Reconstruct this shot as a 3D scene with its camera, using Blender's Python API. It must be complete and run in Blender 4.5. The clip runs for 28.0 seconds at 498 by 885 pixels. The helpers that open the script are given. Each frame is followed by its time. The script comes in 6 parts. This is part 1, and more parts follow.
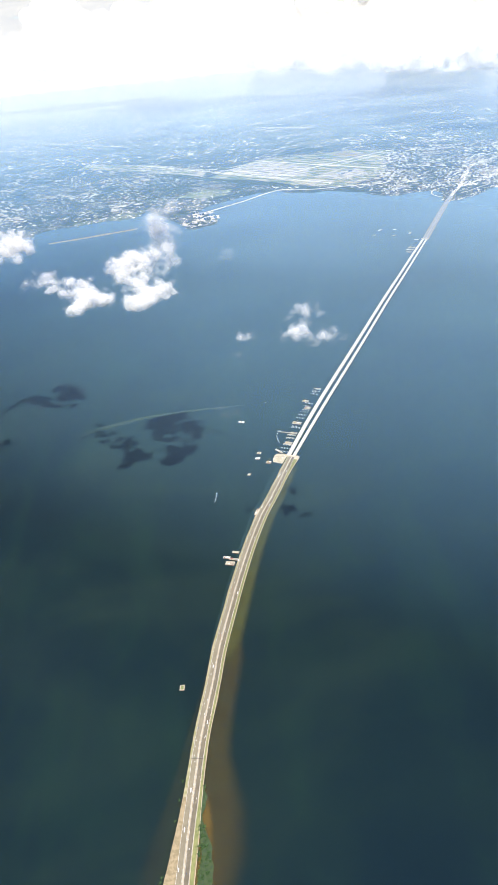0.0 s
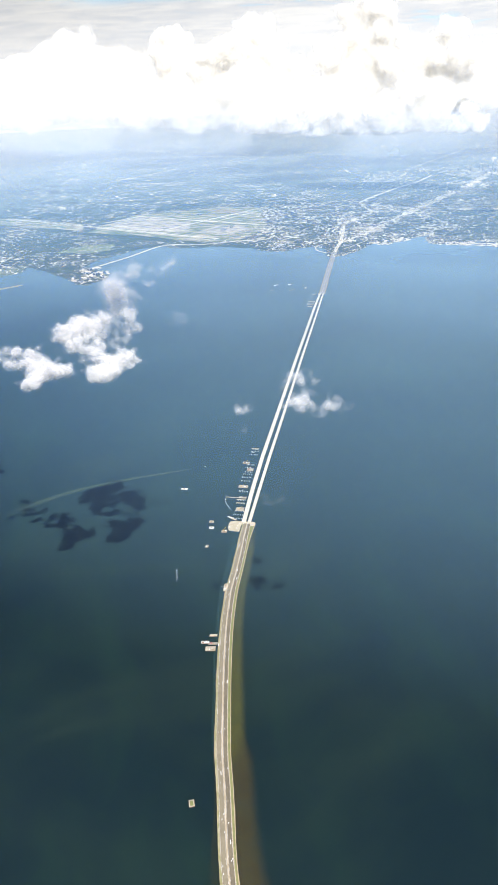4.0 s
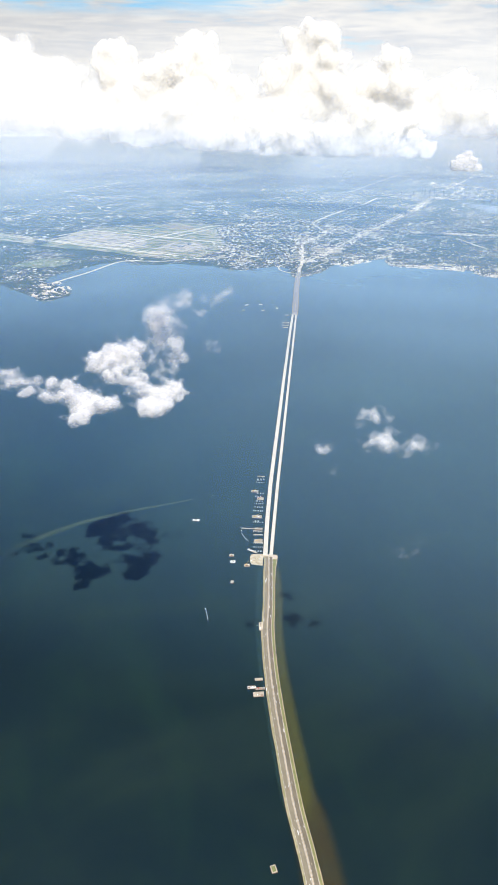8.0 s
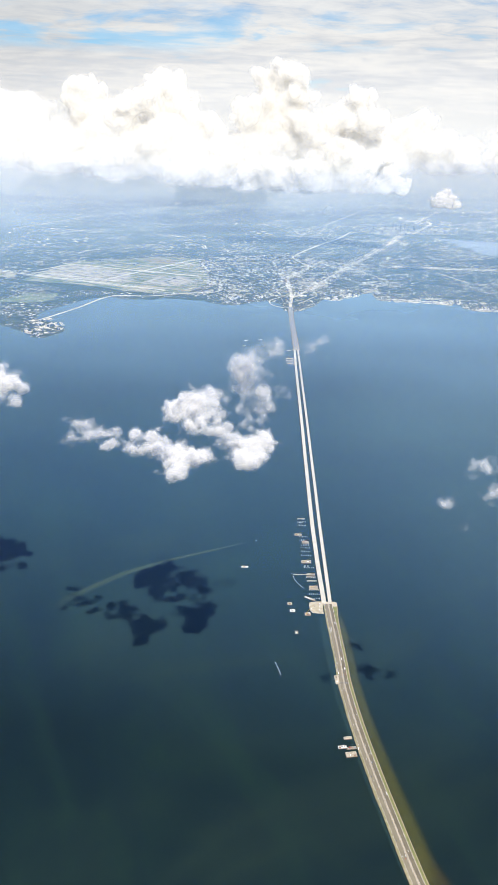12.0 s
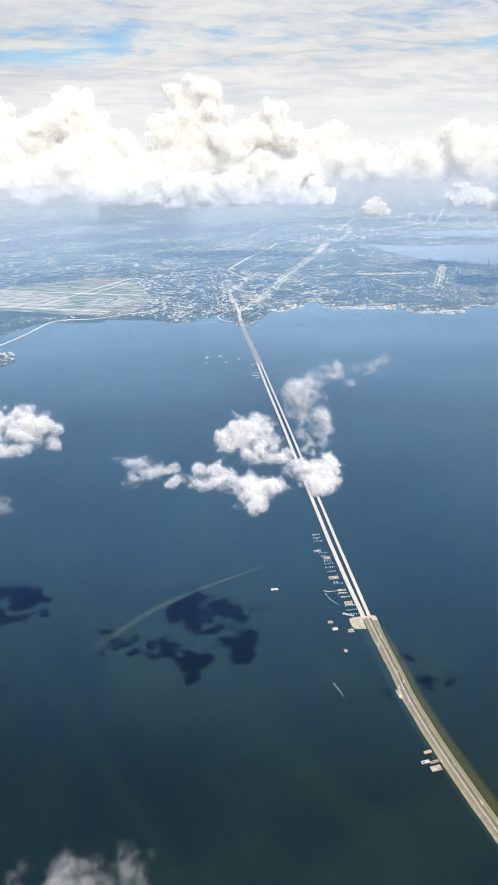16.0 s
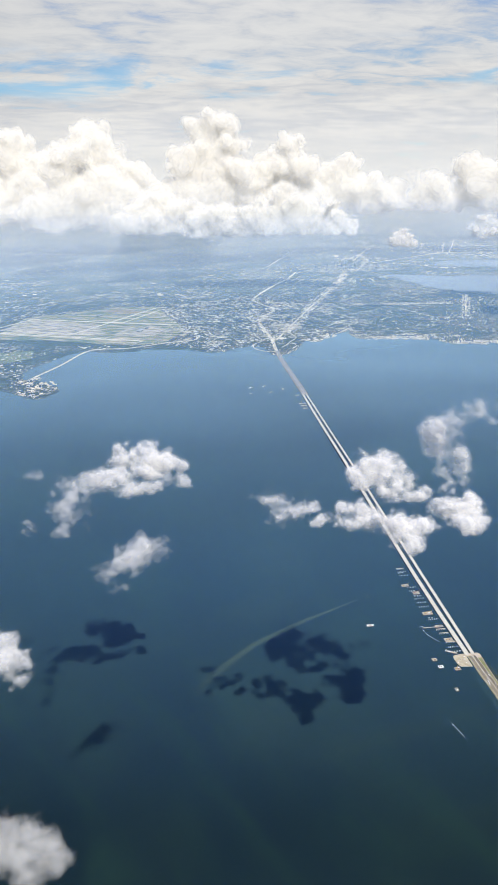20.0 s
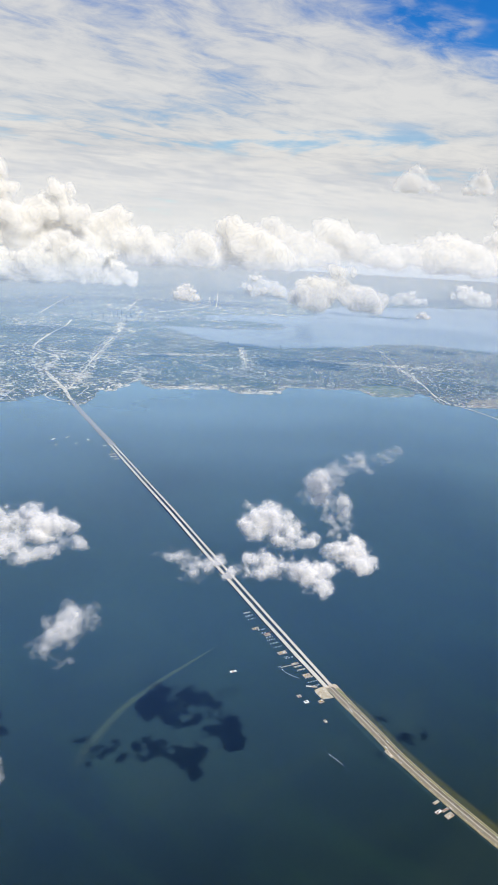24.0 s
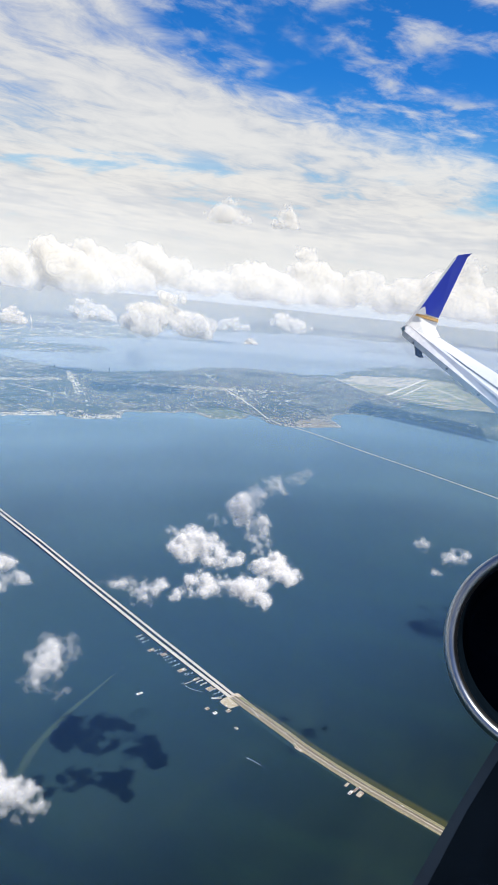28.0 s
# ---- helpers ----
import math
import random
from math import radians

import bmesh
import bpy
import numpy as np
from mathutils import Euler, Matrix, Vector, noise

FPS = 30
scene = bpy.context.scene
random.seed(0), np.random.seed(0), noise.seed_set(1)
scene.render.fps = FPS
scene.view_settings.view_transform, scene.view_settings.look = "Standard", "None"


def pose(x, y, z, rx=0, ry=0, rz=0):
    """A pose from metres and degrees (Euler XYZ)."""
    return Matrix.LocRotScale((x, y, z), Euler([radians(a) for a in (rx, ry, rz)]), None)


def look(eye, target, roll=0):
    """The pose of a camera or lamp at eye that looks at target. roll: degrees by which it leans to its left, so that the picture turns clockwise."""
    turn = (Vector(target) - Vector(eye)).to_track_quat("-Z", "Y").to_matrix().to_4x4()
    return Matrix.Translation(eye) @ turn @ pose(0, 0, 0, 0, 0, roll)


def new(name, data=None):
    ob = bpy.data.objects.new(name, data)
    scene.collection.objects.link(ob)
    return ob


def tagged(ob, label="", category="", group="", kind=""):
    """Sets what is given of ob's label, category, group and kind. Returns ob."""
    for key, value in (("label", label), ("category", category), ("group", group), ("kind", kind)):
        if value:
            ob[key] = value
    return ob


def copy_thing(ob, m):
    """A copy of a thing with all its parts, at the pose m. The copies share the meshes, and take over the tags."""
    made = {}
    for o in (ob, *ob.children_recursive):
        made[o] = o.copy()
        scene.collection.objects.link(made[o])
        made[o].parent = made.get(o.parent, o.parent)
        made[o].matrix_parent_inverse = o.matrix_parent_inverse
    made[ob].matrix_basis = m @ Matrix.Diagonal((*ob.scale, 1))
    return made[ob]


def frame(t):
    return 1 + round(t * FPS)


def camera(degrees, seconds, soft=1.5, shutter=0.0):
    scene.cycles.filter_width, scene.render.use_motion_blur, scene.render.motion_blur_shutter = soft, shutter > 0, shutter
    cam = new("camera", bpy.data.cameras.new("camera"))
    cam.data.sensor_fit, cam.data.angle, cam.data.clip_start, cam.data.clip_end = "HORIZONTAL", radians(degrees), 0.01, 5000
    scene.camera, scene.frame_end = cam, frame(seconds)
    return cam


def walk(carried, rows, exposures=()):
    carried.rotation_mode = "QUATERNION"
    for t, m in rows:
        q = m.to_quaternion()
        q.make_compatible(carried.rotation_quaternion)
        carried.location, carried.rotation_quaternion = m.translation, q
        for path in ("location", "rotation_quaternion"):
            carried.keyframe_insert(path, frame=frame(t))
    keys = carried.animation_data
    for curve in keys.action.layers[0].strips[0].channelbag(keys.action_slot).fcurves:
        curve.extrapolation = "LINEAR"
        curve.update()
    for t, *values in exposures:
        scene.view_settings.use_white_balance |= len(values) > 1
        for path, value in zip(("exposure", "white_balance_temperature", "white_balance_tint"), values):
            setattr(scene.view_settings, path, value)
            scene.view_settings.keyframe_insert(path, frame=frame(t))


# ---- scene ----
# The place is built at one tenth of its true size: 1 unit is 10 m.
cam = camera(39.48, 28.0)
ROWS = [
    (0.0, 19.06, -43.80, 219.33, 59.598, 5.202, -1.640),
    (0.5, 13.39, -40.44, 219.82, 59.612, 5.268, -2.824),
    (1.0, 7.71, -37.06, 220.31, 60.439, 5.865, -4.371),
    (1.5, 2.02, -33.68, 220.81, 61.691, 4.818, -6.806),
    (2.0, -3.68, -30.29, 221.31, 61.891, 4.043, -7.868),
    (2.5, -9.38, -26.89, 221.82, 61.661, 3.703, -8.756),
    (3.0, -15.09, -23.47, 222.33, 61.763, 3.349, -10.504),
    (3.5, -20.81, -20.04, 222.85, 62.376, 3.008, -11.764),
    (5.5, -43.78, -6.23, 224.98, 63.117, 2.348, -15.221),
    (6.0, -49.54, -2.75, 225.52, 63.326, 1.744, -16.054),
    (6.5, -55.31, 0.74, 226.07, 63.366, 1.165, -16.936),
    (7.0, -61.09, 4.24, 226.63, 63.305, 1.089, -17.129),
    (7.5, -66.87, 7.75, 227.19, 63.341, 0.949, -17.249),
    (8.0, -72.67, 11.27, 227.76, 63.703, 0.359, -18.055),
    (8.5, -78.47, 14.81, 228.34, 64.082, 0.392, -18.675),
    (9.0, -84.28, 18.35, 228.92, 64.580, 0.660, -18.395),
    (9.5, -90.10, 21.91, 229.50, 64.595, 0.734, -18.893),
    (10.0, -95.92, 25.48, 230.09, 64.885, 0.431, -19.743),
    (10.5, -101.76, 29.05, 230.69, 65.402, 0.162, -20.543),
    (11.0, -107.60, 32.64, 231.29, 65.516, 0.011, -20.855),
    (11.5, -113.45, 36.24, 231.90, 65.685, -0.037, -21.041),
    (12.0, -119.31, 39.85, 232.51, 66.047, -0.298, -21.574),
    (12.5, -125.18, 43.47, 233.13, 65.859, -0.396, -22.068),
    (14.5, -148.73, 58.06, 235.66, 65.118, 1.320, -24.299),
    (15.0, -154.63, 61.74, 236.31, 65.175, 1.651, -26.514),
    (15.5, -160.55, 65.42, 236.96, 66.355, 1.641, -28.169),
    (16.0, -166.47, 69.12, 237.62, 66.838, 1.613, -29.279),
    (16.5, -172.41, 72.83, 238.28, 67.120, 1.676, -29.995),
    (17.0, -178.35, 76.55, 238.95, 67.140, 1.847, -30.423),
    (17.5, -184.29, 80.28, 239.62, 68.043, 1.408, -29.974),
    (18.0, -190.25, 84.02, 240.30, 68.433, 1.197, -30.212),
    (18.5, -196.22, 87.77, 240.99, 68.671, 1.214, -29.768),
    (19.0, -202.19, 91.53, 241.68, 68.740, 1.076, -29.931),
    (19.5, -208.17, 95.30, 242.38, 68.781, 1.265, -29.673),
    (20.0, -214.16, 99.09, 243.08, 68.982, 1.461, -29.444),
    (20.5, -220.16, 102.88, 243.79, 69.234, 1.506, -29.201),
    (22.5, -244.22, 118.17, 246.67, 68.548, 0.445, -36.835),
    (23.0, -250.26, 122.02, 247.41, 70.053, -2.056, -40.751),
    (23.5, -256.31, 125.87, 248.15, 71.833, -2.928, -43.752),
    (24.0, -262.36, 129.74, 248.90, 73.083, -3.361, -48.567),
    (24.5, -268.42, 133.63, 249.65, 74.061, -4.306, -55.174),
    (25.0, -274.49, 137.52, 250.41, 74.593, -4.168, -57.750),
    (25.5, -280.57, 141.42, 251.17, 75.188, -3.780, -59.853),
    (26.0, -286.66, 145.33, 251.94, 75.489, -4.038, -61.642),
    (26.5, -292.75, 149.26, 252.72, 75.838, -3.997, -62.654),
    (27.0, -298.86, 153.19, 253.50, 75.889, -4.550, -63.956),
    (27.5, -304.97, 157.14, 254.28, 75.894, -4.852, -64.348),
    (28.0, -311.09, 161.10, 255.08, 75.985, -5.710, -64.300),
]
walk(cam, [(t, pose(*row)) for t, *row in ROWS], [(0.0, 0.52), (3.0, 0.42), (6.0, 0.29), (9.0, 0.25), (12.0, 0.22), (16.0, 0.15), (20.5, 0.0), (23.0, -0.02), (25.0, -0.04), (28.0, 0.1)])
from mathutils.geometry import tessellate_polygon

# ---- light: high sun from behind the camera's right, hazy summer sky ----
SUN_FROM = Vector((7.0, -60.0, 125.0)).normalized()
SUN_EL = math.asin(SUN_FROM.z)
SUN_AZ = math.atan2(SUN_FROM.x, SUN_FROM.y)
sun = new("sun", bpy.data.lights.new("sun", "SUN"))
sun.data.energy, sun.data.angle, sun.data.color = 5.0, radians(0.6), (1.0, 0.95, 0.87)
sun.matrix_world = look(SUN_FROM * 900.0, (0, 0, 0))
scene.view_settings.exposure = 0.0


class Nodes:
    """A small helper to wire node trees."""

    def __init__(self, tree):
        self.t = tree
        tree.nodes.clear()

    def add(self, kind, **values):
        n = self.t.nodes.new(kind)
        for k, v in values.items():
            if k in n.inputs:
                n.inputs[k].default_value = v
        return n

    def link(self, a, b):
        self.t.links.new(a, b)

    def noise(self, vec, scale, detail=5.0, rough=0.55, dist=0.0):
        n = self.add("ShaderNodeTexNoise")
        n.inputs["Scale"].default_value = scale
        n.inputs["Detail"].default_value = detail
        n.inputs["Roughness"].default_value = rough
        n.inputs["Distortion"].default_value = dist
        if vec is not None:
            self.link(vec, n.inputs["Vector"])
        return n.outputs["Fac"]

    def span(self, value, a, b, lo=0.0, hi=1.0):
        n = self.add("ShaderNodeMapRange")
        n.interpolation_type = "SMOOTHSTEP"
        for i, v in enumerate((a, b, lo, hi)):
            n.inputs[i + 1].default_value = v
        self.link(value, n.inputs[0])
        return n.outputs[0]

    def math(self, op, a, b=0.0):
        n = self.add("ShaderNodeMath")
        n.operation = op
        for i, v in enumerate((a, b)):
            if isinstance(v, (int, float)):
                n.inputs[i].default_value = v
            else:
                self.link(v, n.inputs[i])
        return n.outputs[0]

    def mix(self, fac, a, b):
        n = self.add("ShaderNodeMix")
        n.data_type = "RGBA"
        for i, v in ((0, fac), (6, a), (7, b)):
            if isinstance(v, (int, float)):
                n.inputs[i].default_value = v
            elif isinstance(v, tuple):
                n.inputs[i].default_value = (*v, 1.0)
            else:
                self.link(v, n.inputs[i])
        return n.outputs[2]

    def mapped(self, vec, scale=(1, 1, 1), turn=0.0):
        n = self.add("ShaderNodeMapping")
        n.inputs["Scale"].default_value = scale
        n.inputs["Rotation"].default_value = (0, 0, radians(turn))
        self.link(vec, n.inputs["Vector"])
        return n.outputs["Vector"]


# sky: clear blue overhead, sheets of high cloud that close towards the horizon
world = bpy.data.worlds.new("sky")
scene.world = world
world.use_nodes = True
w = Nodes(world.node_tree)
sky = w.add("ShaderNodeTexSky")
sky.sky_type, sky.sun_disc = "NISHITA", False
sky.sun_elevation, sky.sun_rotation = SUN_EL, SUN_AZ
sky.altitude, sky.air_density, sky.dust_density, sky.ozone_density = 2200.0, 1.0, 0.6, 1.6
coord = w.add("ShaderNodeTexCoord").outputs["Generated"]
split = w.add("ShaderNodeSeparateXYZ")
w.link(coord, split.inputs[0])
height = w.math("MAXIMUM", split.outputs[2], 0.0)
low = w.math("ADD", height, 0.07)
flat = w.add("ShaderNodeCombineXYZ")
w.link(w.math("DIVIDE", split.outputs[0], low), flat.inputs[0])
w.link(w.math("DIVIDE", split.outputs[1], low), flat.inputs[1])
SHEET_TURN = 24.0
sheet = w.mapped(flat.outputs[0], (0.68, 0.82, 1.0), SHEET_TURN)
streaks = w.noise(sheet, 0.9, 7.0, 0.56, 0.35)
ripple = w.noise(w.mapped(flat.outputs[0], (1.0, 1.4, 1.0), SHEET_TURN), 3.2, 8.0, 0.62, 0.5)
field = w.math("ADD", w.math("MULTIPLY", streaks, 0.66), w.math("MULTIPLY", ripple, 0.34))
# the sheet is closed in the north and near the horizon, and breaks up in the east, high up
rise = w.math("ADD", split.outputs[2], w.math("MULTIPLY", split.outputs[0], 0.79))
clear = w.math("MAXIMUM", w.span(rise, 0.88, 0.99), w.math("MULTIPLY", w.span(height, 0.36, 0.5), 0.5))
field = w.math("SUBTRACT", w.math("ADD", field, 0.120), w.math("MULTIPLY", clear, 0.36))
cover = w.span(field, 0.41, 0.62)
# small tufts scattered over the blue
tuft = w.noise(w.mapped(flat.outputs[0], (1.0, 1.3, 1.0), SHEET_TURN), 3.6, 6.0, 0.58, 0.25)
drift = w.noise(w.mapped(flat.outputs[0], (1.0, 1.0, 1.0), SHEET_TURN), 1.1, 4.0, 0.6, 0.3)
tufts = w.math("MULTIPLY", w.span(tuft, 0.44, 0.72), w.span(drift, 0.40, 0.56))
cover = w.math("MAXIMUM", cover, w.math("MULTIPLY", tufts, 0.85))
near = w.span(height, 0.05, 0.135, 1.0, 0.0)
cover = w.math("MINIMUM", w.math("ADD", w.math("MULTIPLY", cover, 0.95), w.math("MULTIPLY", near, 0.55)), 1.0)
# a row of blue gaps between the bank's tops and the high sheet
breaks = w.noise(w.mapped(coord, (1.0, 1.0, 5.0)), 4.6, 6.0, 0.6, 0.4)
row = w.math("MULTIPLY", w.span(height, 0.088, 0.108), w.span(height, 0.122, 0.165, 1.0, 0.0))
cover = w.math("MULTIPLY", cover, w.math("SUBTRACT", 1.0, w.math("MULTIPLY", w.math("MULTIPLY", row, w.span(breaks, 0.52, 0.64)), 0.65)))
grey = w.math("ADD", w.math("MULTIPLY", streaks, 0.6), w.math("MULTIPLY", ripple, 0.4))
shade = w.mix(w.span(grey, 0.38, 0.60), (0.74, 0.77, 0.82), (1.0, 0.99, 0.965))
# the air itself pales and blues towards the horizon
murk = w.span(split.outputs[2], -0.02, 0.075, 1.0, 0.0)
shade = w.mix(murk, shade, (0.80, 0.81, 0.785))
shade = w.mix(w.span(split.outputs[2], -0.046, -0.022, 1.0, 0.0), shade, (0.60, 0.68, 0.75))
CLOUD_GLOW = 7.7
glow = w.add("ShaderNodeVectorMath")
glow.operation = "SCALE"
w.link(shade, glow.inputs[0])
w.link(w.span(split.outputs[0], -0.15, 0.42, CLOUD_GLOW * 0.74, CLOUD_GLOW), glow.inputs[3])
deep = w.add("ShaderNodeVectorMath")
deep.operation = "MULTIPLY"
w.link(sky.outputs[0], deep.inputs[0])
w.link(w.mix(w.span(height, 0.10, 0.26), (0.62, 1.10, 1.22), (0.12, 0.74, 1.40)), deep.inputs[1])
back = w.add("ShaderNodeBackground", Strength=0.1)
w.link(w.mix(cover, deep.outputs[0], glow.outputs[0]), back.inputs[0])
w.link(back.outputs[0], w.add("ShaderNodeOutputWorld").inputs[0])
scene.cycles.transparent_max_bounces = 80


# ---- materials ----
def material(name, build):
    m = bpy.data.materials.new(name)
    m.use_nodes = True
    n = Nodes(m.node_tree)
    surface = build(n)
    n.link(surface, n.add("ShaderNodeOutputMaterial").inputs[0])
    return m


def place_of(n):
    return n.add("ShaderNodeNewGeometry").outputs["Position"]


def principled(n, color, rough=0.7, metal=0.0, normal=None):
    p = n.add("ShaderNodeBsdfPrincipled")
    p.inputs["Metallic"].default_value = metal
    if isinstance(rough, (int, float)):
        p.inputs["Roughness"].default_value = rough
    else:
        n.link(rough, p.inputs["Roughness"])
    if isinstance(color, tuple):
        p.inputs["Base Color"].default_value = (*color, 1.0)
    else:
        n.link(color, p.inputs["Base Color"])
    if normal is not None:
        n.link(normal, p.inputs["Normal"])
    return p


def bump(n, value, strength, distance):
    b = n.add("ShaderNodeBump", Strength=strength, Distance=distance)
    n.link(value, b.inputs["Height"])
    return b.outputs[0]


def plain(name, color, rough=0.7, metal=0.0, grain=3.0, spread=0.25):
    """One colour with two scales of wear and a little from object to object."""
    def build(n):
        pos = place_of(n)
        fine = n.noise(pos, grain, 4.0)
        broad = n.noise(pos, grain * 0.13, 3.0)
        v = n.math("ADD", n.math("MULTIPLY", fine, 0.6), n.math("MULTIPLY", broad, 0.4))
        dark = tuple(c * (1 - spread) for c in color)
        light = tuple(min(1.0, c * (1 + spread)) for c in color)
        c = n.mix(n.span(v, 0.35, 0.65), dark, light)
        return principled(n, c, rough, metal).outputs[0]
    return material(name, build)


def water_surface(n):
    pos = place_of(n)
    broad = n.noise(pos, 0.006, 5.0, 0.55, 0.6)
    mid = n.noise(n.mapped(pos, (1.0, 0.35, 1.0), 25.0), 0.03, 5.0, 0.6, 0.4)
    c = n.mix(n.span(broad, 0.35, 0.68), (0.0034, 0.0094, 0.0120), (0.0080, 0.0180, 0.0130))
    c = n.mix(n.math("MULTIPLY", n.span(mid, 0.45, 0.75), 0.4), c, (0.0130, 0.033, 0.018))
    silt = n.noise(n.mapped(pos, (0.5, 1.0, 1.0), 60.0), 0.011, 6.0, 0.62, 0.8)
    c = n.mix(n.math("MULTIPLY", n.span(silt, 0.50, 0.75), 0.45), c, (0.020, 0.034, 0.021))
    ripples = n.noise(pos, 1.4, 6.0, 0.65)
    p = principled(n, c, 0.42, 0.0, bump(n, ripples, 0.10, 0.12))
    p.inputs["Specular IOR Level"].default_value = 0.11
    p.inputs["IOR"].default_value = 1.33
    return p.outputs[0]


def land_surface(n):
    """Trees and lawns, speckled with roofs where the suburbs lie, and pale lots where there is trade."""
    pos = place_of(n)
    turned = n.mapped(pos, (1, 1, 1), 45.0)
    woods = n.noise(pos, 0.35, 6.0, 0.65)
    c = n.mix(n.span(woods, 0.35, 0.65), (0.008, 0.024, 0.018), (0.028, 0.052, 0.030))
    lawns = n.noise(pos, 0.03, 5.0, 0.65)
    c = n.mix(n.math("MULTIPLY", n.span(lawns, 0.54, 0.66), 0.6), c, (0.085, 0.115, 0.055))
    town = n.noise(pos, 0.010, 6.0, 0.62, 0.3)
    trade = n.noise(n.mapped(pos, (1.0, 1.0, 1.0), 20.0), 0.0085, 6.0, 0.66, 0.6)
    homes = n.math("MULTIPLY", n.span(town, 0.44, 0.56), n.span(trade, 0.50, 0.60, 1.0, 0.55))

    def cells(scale, from_, to, mask, a, b, strength):
        v = n.add("ShaderNodeTexVoronoi")
        v.inputs["Scale"].default_value = scale
        n.link(turned, v.inputs["Vector"])
        pick = n.add("ShaderNodeSeparateColor")
        n.link(v.outputs["Color"], pick.inputs[0])
        share = n.math("MULTIPLY", n.span(pick.outputs[0], from_, to), n.span(v.outputs["Distance"], 0.30, 0.52, 1.0, 0.0))
        return n.mix(n.math("MULTIPLY", n.math("MULTIPLY", share, mask), strength), c, n.mix(pick.outputs[1], a, b))
    c = cells(0.40, 0.62, 0.70, homes, (0.34, 0.31, 0.27), (0.82, 0.79, 0.72), 0.85)
    c = cells(0.17, 0.62, 0.68, n.span(trade, 0.47, 0.56), (0.36, 0.31, 0.24), (0.80, 0.69, 0.52), 0.9)
    c = cells(0.060, 0.60, 0.66, n.span(trade, 0.52, 0.60), (0.40, 0.33, 0.22), (0.72, 0.60, 0.42), 0.85)
    grid = n.add("ShaderNodeTexBrick")
    grid.inputs["Scale"].default_value = 0.05
    grid.inputs["Mortar Size"].default_value = 0.012
    grid.offset = 0.0
    n.link(turned, grid.inputs["Vector"])
    c = n.mix(n.math("MULTIPLY", n.math("MULTIPLY", grid.outputs["Fac"], n.span(town, 0.38, 0.5)), 0.4), c, (0.20, 0.19, 0.17))
    return principled(n, c, 0.9).outputs[0]


def two_tone(name, a, b, scale, rough=0.9, lo=0.4, hi=0.6, stretch=(1, 1, 1), turn=0.0):
    def build(n):
        pos = place_of(n)
        v = n.noise(n.mapped(n.mapped(pos, (1, 1, 1), turn), stretch), scale, 6.0, 0.65)
        fine = n.noise(pos, scale * 7.0, 3.0)
        c = n.mix(n.span(v, lo, hi), a, b)
        c = n.mix(n.math("MULTIPLY", fine, 0.35), c, tuple(0.6 * x for x in a))
        return principled(n, c, rough).outputs[0]
    return material(name, build)


def haze_tint(density, tint, top, low, high):
    """Summer haze put into a tinted see-through surface, densest some way above the ground."""
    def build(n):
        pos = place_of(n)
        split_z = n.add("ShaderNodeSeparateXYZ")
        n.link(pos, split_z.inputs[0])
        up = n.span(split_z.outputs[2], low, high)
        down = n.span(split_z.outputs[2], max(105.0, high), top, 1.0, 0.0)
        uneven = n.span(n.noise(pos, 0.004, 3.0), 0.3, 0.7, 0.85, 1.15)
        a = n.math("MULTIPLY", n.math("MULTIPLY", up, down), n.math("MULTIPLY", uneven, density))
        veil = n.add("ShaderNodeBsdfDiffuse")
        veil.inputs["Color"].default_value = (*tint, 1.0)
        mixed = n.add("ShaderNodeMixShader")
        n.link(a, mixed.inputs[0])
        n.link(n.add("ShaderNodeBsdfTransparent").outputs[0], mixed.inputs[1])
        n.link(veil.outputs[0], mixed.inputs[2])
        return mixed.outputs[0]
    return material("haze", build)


WATER = material("bay_water", water_surface)
LAND = material("wooded_suburb", land_surface)


def wisp_surface(grain, tear, most, tint, through_share):
    """Droplets: the density in each layer, torn by a finer pattern, lit from the front and through."""
    def build(n):
        density = n.add("ShaderNodeAttribute")
        density.attribute_name = "fill"
        fill = density.outputs["Fac"]
        torn = n.noise(place_of(n), grain, 6.0, 0.62, 0.5)
        a = n.math("ADD", fill, n.math("MULTIPLY", n.math("SUBTRACT", torn, 0.52), tear))
        a = n.math("MULTIPLY", a, n.span(fill, 0.0, 0.15))
        a = n.math("MULTIPLY", n.span(a, 0.0, 1.0), most)
        front = n.add("ShaderNodeBsdfDiffuse")
        front.inputs["Color"].default_value = (*tint, 1.0)
        below = n.add("ShaderNodeBsdfTranslucent")
        below.inputs["Color"].default_value = (*tint, 1.0)
        m = n.add("ShaderNodeMixShader")
        m.inputs[0].default_value = through_share
        n.link(front.outputs[0], m.inputs[1])
        n.link(below.outputs[0], m.inputs[2])
        veil = n.add("ShaderNodeMixShader")
        n.link(a, veil.inputs[0])
        n.link(n.add("ShaderNodeBsdfTransparent").outputs[0], veil.inputs[1])
        n.link(m.outputs[0], veil.inputs[2])
        return veil.outputs[0]
    return build


